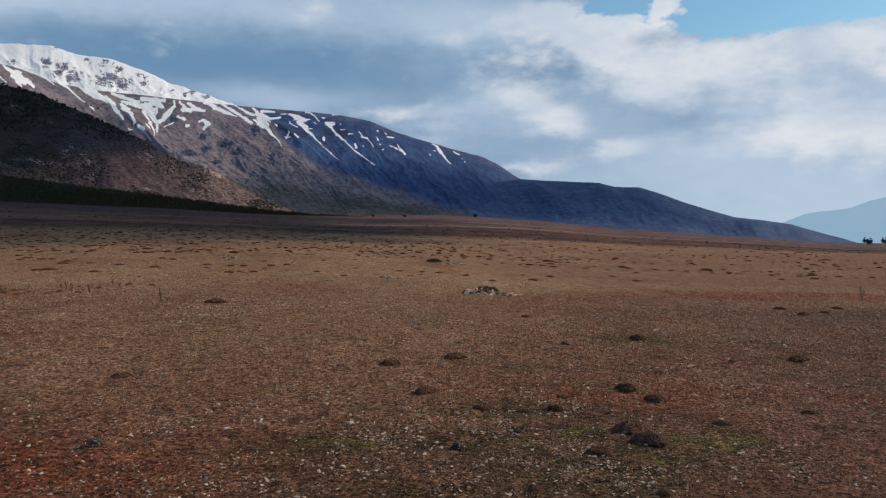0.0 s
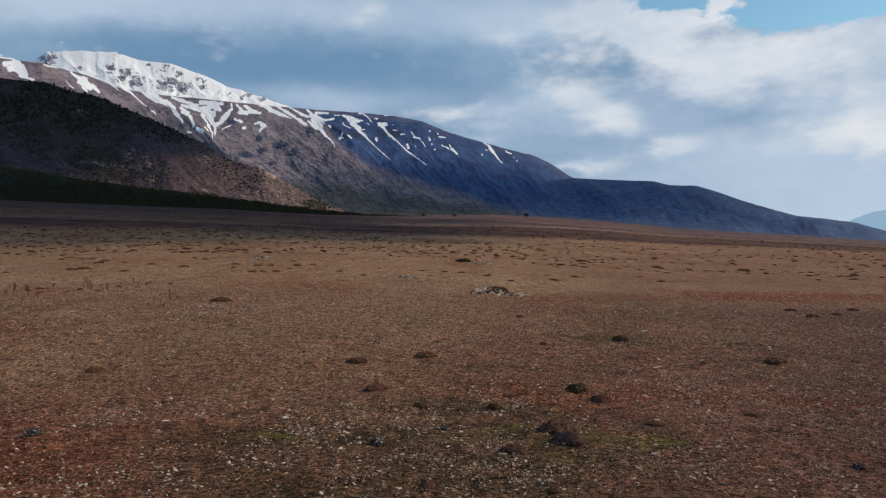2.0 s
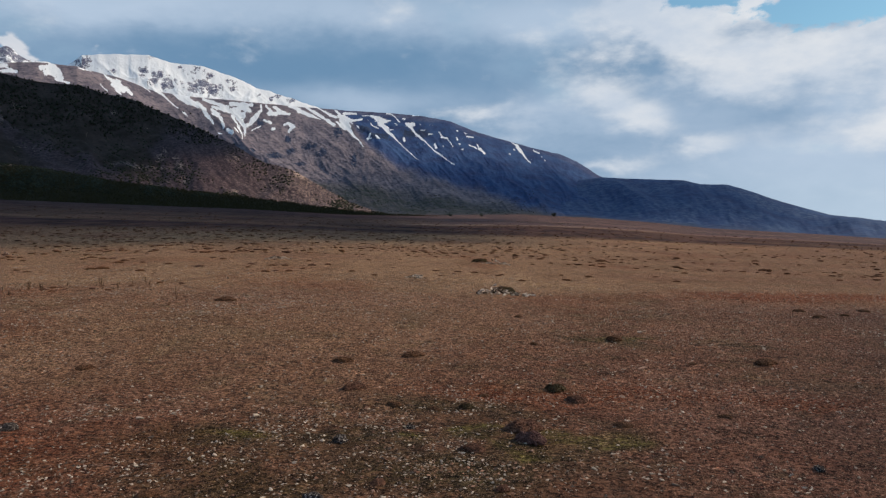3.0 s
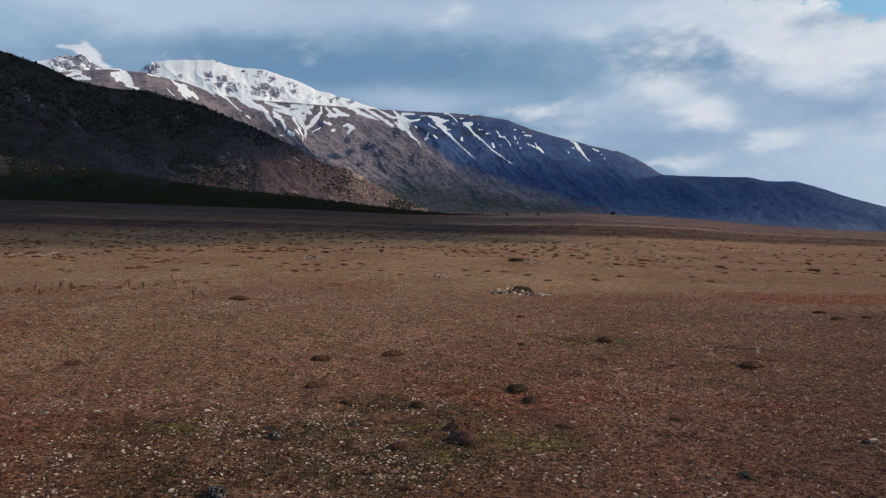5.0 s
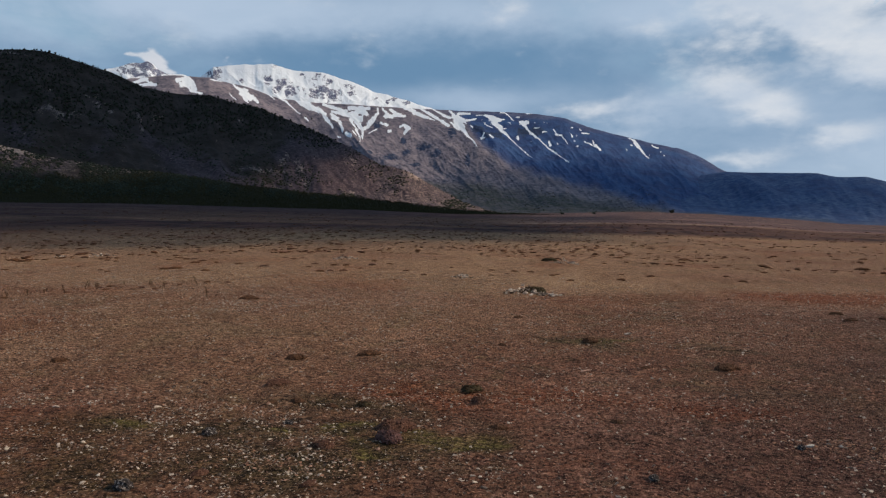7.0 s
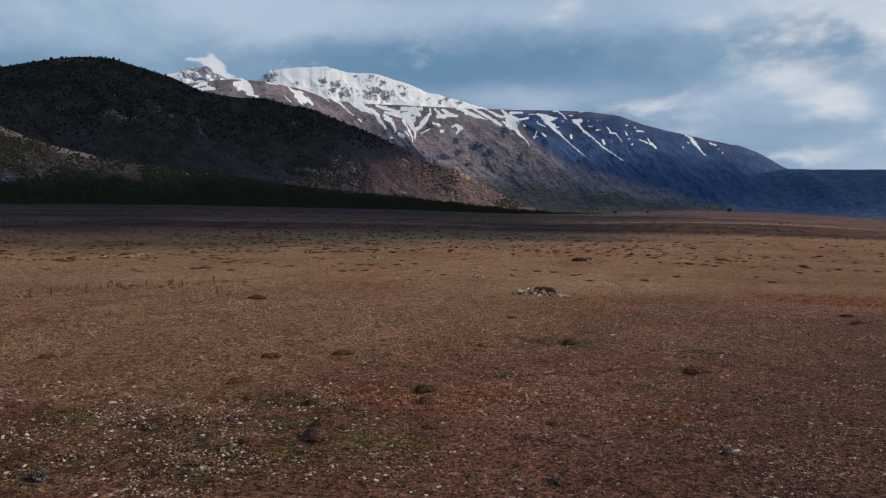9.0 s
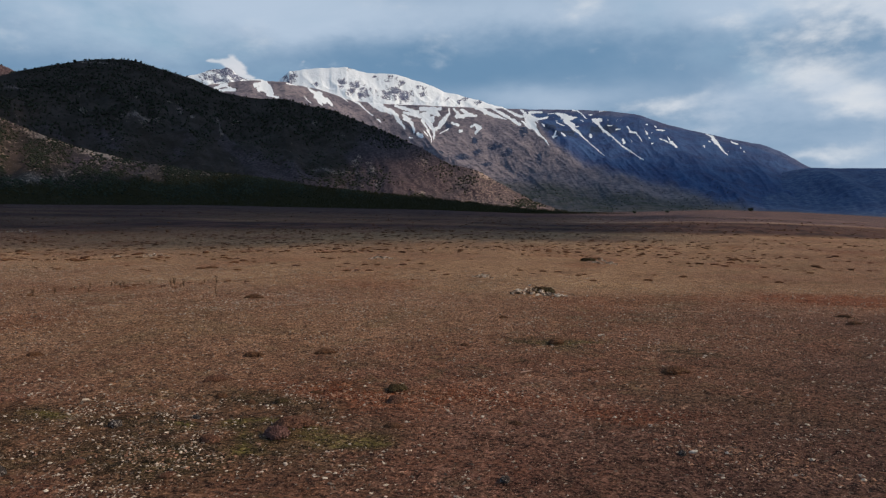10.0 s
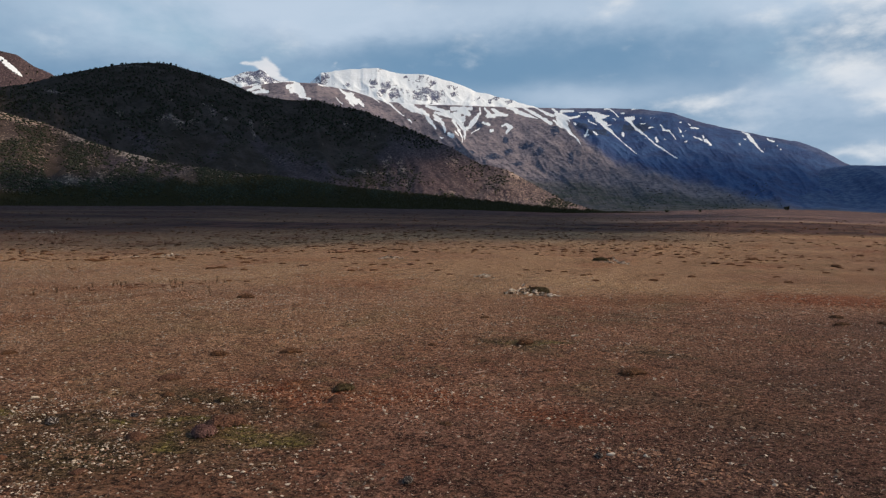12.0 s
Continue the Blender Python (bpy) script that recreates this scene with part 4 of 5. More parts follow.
def build_cloud(x, y, z, rx, ry, turn, height, seed, soft=0.35, dense=0.97):
    """A cloud whose shadow falls round (x, y, z); it floats height metres above that, towards the sun."""
    off = TO_SUN * (height / TO_SUN.z)
    v, f = ico(5)
    n = 1 + 0.34 * fbm(v[:, 0] * 2.6 + 9, v[:, 1] * 2.6 + v[:, 2] * 2, 6, seed, 0.6)
    v = v * n[:, None]
    c, s = math.cos(radians(turn)), math.sin(radians(turn))
    p = np.stack([v[:, 0] * rx * c - v[:, 1] * ry * s, v[:, 0] * rx * s + v[:, 1] * ry * c, v[:, 2] * min(rx, ry) * 0.22], 1)
    thick = dense * smooth(1 - np.hypot(v[:, 0], v[:, 1]) / n, 0.0, soft)
    me = mesh_from("cloud", p, f, CLOUD, {"thick": thick})
    ob = new("cloud", me)
    ob.location = (x + off.x, y + off.y, z + off.z)
    tagged(ob, "cumulus cloud out of view, added to shade the land", "cloud", "clouds", kind="structure")


build_cloud(-500, 490, 30, 568, 470, -45, 2100, 2, 0.2, 0.72)
build_cloud(-600, 990, 50, 640, 230, 35, 2100, 7, 0.4)
build_cloud(-1280, 1450, 180, 970, 700, -35, 2100, 3, 0.8)
build_cloud(-1050, 1980, 300, 760, 520, -20, 2200, 5, 0.6)
build_cloud(-1750, 1750, 300, 620, 620, 0, 2200, 6)
build_cloud(230, 2880, 190, 1200, 720, 4, 2300, 4, 0.6, 0.66)

# ---- trees ----


def pine_template(seed, sides=7, tiers=4):
    """A small pine: ragged tiers round a thin trunk; height 1."""
    g = np.random.default_rng(seed)
    v, f = [], []
    for i in range(tiers):
        z0, z1 = 0.12 + 0.2 * i, 0.12 + 0.2 * i + 0.36
        r = 0.30 * (1 - i / (tiers + 0.6)) + 0.03
        b = len(v)
        for j in range(sides):
            a = 2 * math.pi * (j + g.uniform(-0.3, 0.3)) / sides
            q = r * g.uniform(0.6, 1.15)
            v.append((q * math.cos(a), q * math.sin(a), z0 + g.uniform(-0.05, 0.05)))
        v.append((g.uniform(-0.03, 0.03), g.uniform(-0.03, 0.03), min(z1, 1.0)))
        for j in range(sides):
            f.append((b + j, b + (j + 1) % sides, b + sides))
    b = len(v)
    for a in (0, 2.1, 4.2):
        v.append((0.025 * math.cos(a), 0.025 * math.sin(a), -0.08))
    v.append((0, 0, 0.4))
    f += [(b, b + 1, b + 3), (b + 1, b + 2, b + 3), (b + 2, b, b + 3)]
    return np.array(v), np.array(f)


def clump_template(seed, squash=0.7, level=1):
    """A rounded shrub with a ragged outline; radius 1."""
    g = np.random.default_rng(seed)
    v, f = ico(level)
    v = v * g.uniform(0.65, 1.2, (len(v), 1))
    v[:, 2] = v[:, 2] * squash + 0.25
    return v, f


def wood(name, surface, count, keep, height, mat, label, templates, seed):
    """A far wood: many trees on a mountainside, joined."""
    g = np.random.default_rng(seed)
    uu, aa, t, v = surface[:4]
    rows, cols = uu.shape
    i, j = g.uniform(0, rows - 1.01, count * 3), g.uniform(0, cols - 1.01, count * 3)
    i0, j0 = i.astype(int), j.astype(int)
    ok = g.random(len(i)) < keep(uu[i0, j0], aa[i0, j0], t[i0, j0])
    i, j, i0, j0 = i[ok][:count], j[ok][:count], i0[ok][:count], j0[ok][:count]
    fi, fj = (i - i0)[:, None], (j - j0)[:, None]
    p = (v[i0, j0] * (1 - fi) + v[i0 + 1, j0] * fi) * (1 - fj) + (v[i0, j0 + 1] * (1 - fi) + v[i0 + 1, j0 + 1] * fi) * fj
    vs, fs, base = [], [], 0
    for n, tm in enumerate(templates):
        sel = np.arange(len(p)) % len(templates) == n
        h = g.uniform(height[0], height[1], sel.sum())
        wide = h * g.uniform(0.8, 1.25, sel.sum())
        a, b = scatter_mesh(tm[0], tm[1], p[sel], np.stack([wide, wide, h], 1), g.uniform(0, 6.28, sel.sum()))
        vs.append(a)
        fs.append(b + base)
        base += len(a)
    me = mesh_from(name, np.concatenate(vs), np.concatenate(fs), mat)
    tagged(new(name, me), label, "trees", kind="stuff")


PINES = [pine_template(s) for s in (1, 2, 3, 4)]
ROUND = [(v * np.array([0.42, 0.42, 0.5]) + np.array([0, 0, 0.42]), f) for v, f in (clump_template(s, 0.9) for s in (8, 9))]
CLUMPS = [clump_template(s) for s in (5, 6)]
wood("pine_belt", SPUR, 15000, lambda u, a, t: smooth(np.interp(a, (-78, -53.1, -46.2, -40.5, -34.4, -3), (0.058, 0.062, 0.0747, 0.085, 0.097, 0.09)) - t + 0.003 * fbm(a * 1.5, t * 200, 3, 5), -0.002, 0.003) * (u < 1.05),
     (1.8, 4.2), BELT, "dense belt of dark green pines along the hill foot", PINES, 11)
wood("scrub", SPUR, 24000, lambda u, a, t: smooth(t - 0.055, 0, 0.02) * (u < 1.02) * smooth(fbm(a * 0.8, t * 60, 4, 6), -0.4, 0.1), (1.0, 2.6), SHRUB, "scattered dark scrub on the low spur", CLUMPS, 12)
wood("pine_wood", FOOTHILL, 15000, lambda u, a, t: (1 - smooth(a + 90 * (0.10 - t), -30, -14) * 0.95) * smooth(t + 0.03 * fbm(a * 0.4, t * 25, 4, 7), 0.125, 0.165) * (0.12 + 0.88 * smooth(fbm(a * 0.9 + 30 * t, t * 45, 4, 9), -0.45, 0.05)) * (u < 1.06),
     (3.6, 7.0), PINE, "dark pine wood covering the foothill", PINES[:2] + ROUND, 13)
wood("scrub", FOOTHILL, 8000, lambda u, a, t: smooth(0.15 - t, 0, 0.03) * (u < 1.02) * smooth(fbm(a * 0.6, t * 50, 4, 8), -0.2, 0.4), (1.2, 3.0), SHRUB, "scattered dark scrub on the scree slope", CLUMPS, 14)
wood("crest_pines", FOOTHILL, 300, lambda u, a, t: (u > 0.96) * (u < 1.04) * smooth(-a, 36, 41) * smooth(fbm(a * 1.3, a * 0, 3, 17), -0.1, 0.3), (7.0, 12.0), PINE, "taller dark pines along the foothill crest", ROUND + PINES[:1], 16)
SHOULDER_PINES = [(-36.04, 0.1997, 0.52, 0.0030), (-35.44, 0.1979, 0.35, 0.0023), (-31.54, 0.1937, 0.65, 0.0023), (-30.49, 0.1845, 0.35, 0.0023), (-28.17, 0.1778, 0.65, 0.0030), (-27.31, 0.1855, 0.26, 0.0023), (-26.67, 0.1834, 0.35, 0.0023), (-26.03, 0.1745, 0.43, 0.0030), (-25.18, 0.1685, 0.52, 0.0038), (-24.32, 0.1610, 0.43, 0.0038), (-26.47, 0.1707, 0.35, 0.0030)]


def on_shoulder(u, a, t):
    best = np.zeros_like(a)
    for a0, t0, sa, st in SHOULDER_PINES:
        best = np.maximum(best, smooth(1.4 - np.hypot((a - a0) / sa, (t - t0) / st), 0, 0.6))
    return best * (u < 1)


wood("shoulder_pines", MAIN, 420, on_shoulder, (7, 12), PINE, "small groups of dark pines on the mountain shoulder", ROUND + PINES[:1], 18)
wood("foot_scrub", MAIN, 3600, lambda u, a, t: smooth(0.072 - t + 0.012 * fbm(a * 0.6, t * 60, 4, 19), -0.004, 0.012) * smooth(a, -22, -17) * (1 - smooth(a, -3, 3)) * smooth(fbm(a * 1.5, t * 120, 4, 20), -0.3, 0.3), (1.2, 2.5), SHRUB, "dark scrub scattered over the foot of the mountain", CLUMPS, 19)
wood("back_wood", BACK, 520, lambda u, a, t: smooth(a, -53.6, -51.8) * (u > 0.5) * (u < 1.05), (5, 9), PINE, "pines along the edge of the bare hill", ROUND, 15)

# ---- single trees far out on the plain ----


def build_tree(x, y, height, label):
    g = np.random.default_rng(int(abs(x) * 7 + y))
    tree = new("tree")
    tree.location = (x, y, float(ground_z(x, y)) - 0.1)
    v, f = [], []

    def limb(p0, p1, r0, r1):
        b = len(v)
        d = Vector(p1) - Vector(p0)
        q = d.to_track_quat("Z", "Y")
        for p, r in ((p0, r0), (p1, r1)):
            for j in range(6):
                o = q @ Vector((r * math.cos(j * math.pi / 3), r * math.sin(j * math.pi / 3), 0))
                v.append(tuple(Vector(p) + o))
        for j in range(6):
            f.append((b + j, b + (j + 1) % 6, b + 6 + (j + 1) % 6, b + 6 + j))

    h = height
    limb((0, 0, 0), (0.02 * h, 0, 0.35 * h), 0.04 * h, 0.03 * h)
    limb((0.02 * h, 0, 0.35 * h), (0, 0.02 * h, 0.8 * h), 0.03 * h, 0.012 * h)
    tips = []
    for i in range(7):
        a, z = i * 2.4, h * (0.3 + 0.07 * i)
        tip = (0.44 * h * math.cos(a), 0.44 * h * math.sin(a), z + 0.12 * h)
        limb((0.01 * h, 0.01 * h, z), tip, 0.014 * h, 0.005 * h)
        tips.append(tip)
    part("trunk", mesh_from("trunk", v, f, BARK), tree)
    n = 190
    base = np.array(tips)[g.integers(0, 7, n)]
    p = base * g.uniform(0.5, 1.15, (n, 1)) + g.normal(0, 0.07 * h, (n, 3)) + np.array([0, 0, 0.08 * h])
    s = g.uniform(0.06, 0.13, n)[:, None] * h * np.array([[1, 1, 0.8]])
    a, b = scatter_mesh(*clump_template(31), p, s, g.uniform(0, 6.28, n))
    part("crown", mesh_from("crown", a, b, SHRUB), tree)
    tagged(tree, label, "tree", "lone trees")


for tx, ty, th in ((58, 1350, 7.5), (-100, 1060, 4.5), (-48, 930, 3.5)):
    build_tree(tx, ty, th, "lone dark tree standing on the far plain")
for tx, ty, th in ((741, 1304, 12.0), (750, 1312, 9.0), (765, 1290, 11.0), (776, 1296, 13.0), (784, 1300, 11.0)):
    build_tree(tx, ty, th, "dark broadleaf tree at the far edge of the plain")

# ---- stones ----


def stone_shape(seed, level=2):
    g = np.random.default_rng(seed)
    v, f = ico(level)
    for _ in range(10):
        d = g.normal(0, 1, 3)
        d /= np.linalg.norm(d)
        over = np.maximum(v @ d - g.uniform(0.25, 0.65), 0)
        v = v - over[:, None] * d[None] * 0.9
    v = v * (1 + 0.10 * fbm(v[:, 0] * 2 + seed, v[:, 1] * 2 + v[:, 2], 3, seed))[:, None]
    return v, f


SHAPES = [stone_shape(s) for s in (1, 2, 3, 4, 5)]
STONE_MESH = {m: [mesh_from("stone", v * np.array([0.56, 0.38, 0.20]), f, m, flat=True) for v, f in SHAPES] for m in (PEBBLE, DARKSTONE, REDSTONE)}


def boulder_mesh(seed):
    """A rugged lump with hollows and a broken crest."""
    v, f = ico(4)
    n = 1 + 0.42 * fbm(v[:, 0] * 1.6 + seed, v[:, 1] * 1.6 + 2.1 * v[:, 2], 5, seed, 0.6) + 0.16 * ridged(v[:, 0] * 3 + seed, v[:, 1] * 3 + v[:, 2] * 2, 3, seed + 9)
    return mesh_from("boulder", v * n[:, None] * np.array([0.48, 0.36, 0.30]), f, LICHEN, flat=True)


def build_boulder(x, y, size, seed):
    ob = new("boulder", boulder_mesh(seed))
    ob.matrix_basis = pose(x, y, float(ground_z(x, y)) + 0.10 * size, 0, 0, seed * 57) @ Matrix.Diagonal((size, size, size, 1))
    tagged(ob, "dark rugged limestone lump crusted with pale lichen", "stone", "scattered stones")


def build_stone(x, y, size, mat, label, flat=1.0):
    ob = new("stone", STONE_MESH[mat][int(rng.integers(5))])
    ob.matrix_basis = pose(x, y, float(ground_z(x, y)) + 0.08 * size * flat, rng.uniform(-14, 14), rng.uniform(-14, 14), rng.uniform(0, 360)) @ Matrix.Diagonal((size, size, size * flat, 1))
    tagged(ob, label, "stone", "scattered stones")


PALE = "pale limestone lying on the dry grass"
DARK = "dark weathered limestone half sunk in the ground"
RED = "reddish flat stone on bare soil"
for sx, sy, ss in ((-2.09, 16.73, 0.34), (-4.71, 16.19, 0.26), (-1.89, 13.92, 0.2), (-4.11, 16.71, 0.15), (-2.26, 13.62, 0.14), (-2.82, 14.95, 0.14), (-12.1, 25.0, 0.15),
                   (-1.59, 21.25, 0.15), (-2.87, 18.4, 0.19), (6.8, 13.91, 0.16), (10.64, 16.82, 0.12), (12.26, 19.72, 0.13), (-0.36, 14.86, 0.18), (13.29, 17.88, 0.24), (9.18, 32.3, 0.42)):
    build_stone(sx, sy, ss, PEBBLE, PALE)
for i, (sx, sy, ss) in enumerate(((1.67, 16.6, 0.20), (-7.0, 14.9, 0.34), (10.04, 15.0, 0.24), (0.72, 11.9, 0.40), (0.34, 15.3, 0.34), (13.1, 17.7, 0.2), (1.6, 13.1, 0.16))):
    build_boulder(sx, sy, ss, 3 + i)
build_stone(8.03, 24.35, 0.66, REDSTONE, "broad flat buff stone slab level with the ground", 0.35)


def stony(x, y):
    """How thickly stones lie."""
    zone = np.exp(-(((x - 1.8) / 5) ** 2 + ((y - 14.2) / 3.6) ** 2)) + 0.28 * np.exp(-(((x + 3) / 5) ** 2 + ((y - 20) / 5) ** 2)) + 0.65 * np.exp(-(((x + 12) / 8) ** 2 + ((y - 37) / 7) ** 2))
    zone = 0.05 + zone + 0.08 * np.exp(-(((x - 12) / 5) ** 2 + ((y - 17) / 3) ** 2))
    patch = smooth(fbm(x * 0.35, y * 0.35, 4, 51), -0.15, 0.45)
    knot = smooth(fbm(x * 1.4, y * 1.1, 3, 52), -0.25, 0.4)
    return np.clip((0.16 + zone) * (0.25 + 0.9 * patch) * (0.25 + 1.0 * knot), 0, 1)


def in_view(x, y):
    """The stretch of plain that the walk looks out on."""
    return (x > -1.45 * np.maximum(y, 6) - 4) & (x < 0.66 * np.maximum(y, 10) + 12)


def scatter_points(n, far, g, density, power=0.75):
    """Points on the plain, thinning out with distance."""
    y = 2 + (far - 2) * g.random(n * 9) ** (1 / power)
    x = g.uniform(-1.45, 0.75, n * 9) * (y + 8) + 4
    ok = in_view(x, y) & (g.random(n * 9) < density(x, y) * smooth(y, 1.5, 8.5))
    return x[ok][:n], y[ok][:n]


for i, (sx, sy) in enumerate(zip(*scatter_points(270, 42, np.random.default_rng(21), stony, 0.8))):
    kind_m = (PEBBLE, PEBBLE, REDSTONE, DARKSTONE)[i % 4]
    build_stone(float(sx), float(sy), float(rng.uniform(0.11, 0.19)), kind_m, {PEBBLE: PALE, DARKSTONE: DARK, REDSTONE: RED}[kind_m])


def chip_shape(seed):
    """A small angular stone of eight faces."""
    g = np.random.default_rng(seed)
    v = np.array([(1, 0.1, 0), (0.1, 1, 0.1), (-1, 0.1, -0.1), (-0.1, -1, 0), (0.2, 0.1, 1), (0, 0, -1)]) * g.uniform(0.6, 1.2, (6, 3)) + g.normal(0, 0.15, (6, 3))
    return v, np.array([(0, 1, 4), (1, 2, 4), (2, 3, 4), (3, 0, 4), (1, 0, 5), (2, 1, 5), (3, 2, 5), (0, 3, 5)])


def build_pebbles(name, mat, n, far, lo, hi, seed, label, power, extra):
    g = np.random.default_rng(seed)
    x, y = scatter_points(n, far, g, lambda a, b: np.clip(stony(a, b) + extra * (0.35 + 2.5 * spots(a, b, SOIL_SPOTS[2:])), 0, 1), power)
    n = len(x)
    vs, fs, base = [], [], 0
    for i in range(3):
        tv, tf = stone_shape(seed + i, 1) if lo > 0.05 else chip_shape(seed + i)
        sel = slice(i, n, 3)
        k = len(x[sel])
        s = (lo + (hi - lo) * g.random(k) ** 3) * (0.85 + np.hypot(x[sel], y[sel]) / 130)
        scale = s[:, None] * g.uniform(0.65, 1.3, (k, 3)) * np.array([[0.60, 0.46, 0.25]])
        p = np.stack([x[sel], y[sel], ground_z(x[sel], y[sel]) + 0.05 * s], 1)
        a, b = scatter_mesh(tv, tf, p, scale, g.uniform(0, 6.28, k), g.normal(0, 0.25, (k, 2)))
        vs.append(a)
        fs.append(b + base)
        base += len(a)
    tagged(new(name, mesh_from(name, np.concatenate(vs), np.concatenate(fs), mat, flat=True)), label, "stones", kind="stuff")


build_pebbles("pale_pebbles", PEBBLE, 30000, 60, 0.022, 0.095, 61, "small pale limestone pieces strewn over the plain", 0.8, 0.0)
build_pebbles("pale_scatter", PEBBLE, 14000, 66, 0.045, 0.13, 65, "pale stone pieces sprinkled over the open plain", 1.7, 0.6)
build_pebbles("red_pebbles", REDSTONE, 22000, 60, 0.022, 0.09, 71, "small reddish stones strewn over the plain", 0.8, 0.3)
build_pebbles("dark_pebbles", DARKSTONE, 9000, 60, 0.022, 0.13, 81, "small dark stones strewn over the plain", 0.8, 0.1)
GRAVEL = [(14.4, 18.2, 1.2, 0.4, 520), (15.9, 17.2, 1.3, 0.4, 480), (5.0, 20.0, 1.8, 0.6, 620), (7.6, 20.7, 1.7, 0.8, 620), (1.0, 13.4, 2.2, 0.5, 140), (-1.4, 17.4, 2.4, 0.6, 380), (3.4, 14.0, 1.4, 0.4, 260), (10.6, 21.5, 1.6, 0.6, 260), (-12, 38, 6.0, 3.0, 1500), (-4, 31, 3.0, 1.5, 500), (19, 50, 6.0, 2.0, 900)]


def build_gravel():
    g = np.random.default_rng(101)
    x = np.concatenate([a + ra * g.normal(0, 0.75, n) for a, b, ra, rb, n in GRAVEL])
    y = np.concatenate([b + rb * g.normal(0, 0.75, n) for a, b, ra, rb, n in GRAVEL])
    s = (0.022 + 0.075 * g.random(len(x)) ** 3) * (0.7 + y / 45)
    p = np.stack([x, y, ground_z(x, y) + 0.12 * s], 1)
    a, b = scatter_mesh(*chip_shape(103), p, s[:, None] * g.uniform(0.55, 1.4, (len(x), 3)) * np.array([[0.62, 0.48, 0.20]]), g.uniform(0, 6.28, len(x)), g.normal(0, 0.25, (len(x), 2)))
    tagged(new("gravel", mesh_from("gravel", a, b, GRIT, flat=True)), "buff gravel lying in bare patches of the plain", "stones", kind="stuff")


build_gravel()
build_pebbles("pale_cobbles", PEBBLE, 2200, 40, 0.06, 0.14, 91, "fist-sized pale limestone pieces among the grass", 0.8, -0.12)


def build_heap(x, y, width, depth, height, count, seed, label):
    g = np.random.default_rng(seed)
    heap = new("stone_heap")
    heap.location = (x, y, float(ground_z(x, y)))
    for i in range(count):
        a, r = g.uniform(0, 6.28), g.random() ** 0.7
        px, py = r * math.cos(a) * width / 2, r * math.sin(a) * depth / 2
        top = height * max(0.0, 1 - r) ** 1.2
        s = g.uniform(0.22, 0.55) * (1.1 - 0.4 * r)
        mat = (PEBBLE, PEBBLE, DARKSTONE)[i % 3]
        z = float(ground_z(x + px, y + py) - ground_z(x, y)) + g.random() * top + 0.05
        part("stone", STONE_MESH[mat][i % 5], heap, pose(px, py, z, g.uniform(-40, 40), g.uniform(-40, 40), g.uniform(0, 360)) @ Matrix.Diagonal((s, s, s * 1.1, 1)))
    tagged(heap, label, "stone heap", "stone heaps")


build_heap(2.5, 47.8, 3.4, 1.7, 0.55, 75, 1, "low heap of grey limestone beside a cushion plant")
build_heap(4.3, 46.9, 1.6, 0.6, 0.15, 12, 2, "thin trail of grey stones off a larger heap")
build_heap(-21.8, 77.0, 3.0, 2.2, 0.5, 45, 3, "small heap of pale grey stones on the plain")
build_heap(1.0, 88.0, 4.2, 2.6, 0.55, 50, 4, "wide low heap of pale stones on the plain")
build_heap(-4.3, 59.3, 2.0, 1.3, 0.3, 26, 5, "small scatter of pale stones on the plain")
build_heap(-56.5, 80.5, 4.5, 3.0, 0.45, 34, 6, "spread heap of pale stones on the plain")
build_heap(-150, 139, 14, 6, 0.6, 70, 7, "wide spread of pale stones far out")
build_heap(-60.5, 78.0, 1.6, 1.6, 0.3, 14, 8, "small scatter of pale stones on the plain")

# ---- cushion plants and tussocks ----


def tussock_meshes(seed, mat, mat_blades, clumps=700, blades=1300):
    """A low domed cushion, one metre wide: packed clumps, and short stems that stand out of it."""
    g = np.random.default_rng(seed)

    def dome(count, reach):
        a, r = g.uniform(0, 6.28, count), np.sqrt(g.random(count)) * reach
        edge = 1 + 0.16 * np.sin(a * 2 + seed) + 0.10 * np.sin(a * 3 + 2 * seed) + 0.05 * np.sin(a * 7 + seed)
        lump = 1 + 0.16 * np.sin(r * np.cos(a) * 11 + seed) * np.sin(r * np.sin(a) * 9 + 2 * seed)
        z = 0.27 * np.maximum(1 - (r / 0.5) ** 2.4, 0) ** 0.6 * lump
        return a, r, np.stack([r * np.cos(a) * edge, r * np.sin(a) * edge * 0.86, z], 1)

    a, r, p = dome(clumps, 0.49)
    size = 0.9 / math.sqrt(clumps)
    tv, tf = ico(1)
    v, f = scatter_mesh(tv * g.uniform(0.6, 1.3, (len(tv), 1)), tf, p - np.array([0, 0, 0.3 * size]), g.uniform(0.6, 1.25, (clumps, 1)) * size * np.array([[1, 1, 0.85]]), g.uniform(0, 6.28, clumps), g.normal(0, 0.4, (clumps, 2)))
    a, r, b0 = dome(blades, 0.5)
    out = np.stack([np.cos(a) * r * 2, np.sin(a) * r * 2, 1.05 - (r / 0.5) ** 2], 1) + g.normal(0, 0.35, (blades, 3))
    tip = b0 + out * g.uniform(0.02, 0.06, (blades, 1))
    side = np.stack([-np.sin(a + 1), np.cos(a + 1), 0 * a], 1) * 0.007
    bv = np.stack([b0 - side, b0 + side, tip], 1).reshape(-1, 3)
    bf = np.arange(blades * 3).reshape(-1, 3)
    return mesh_from("cushion", v, f, mat), mesh_from("foliage", bv, bf, mat_blades, flat=True)


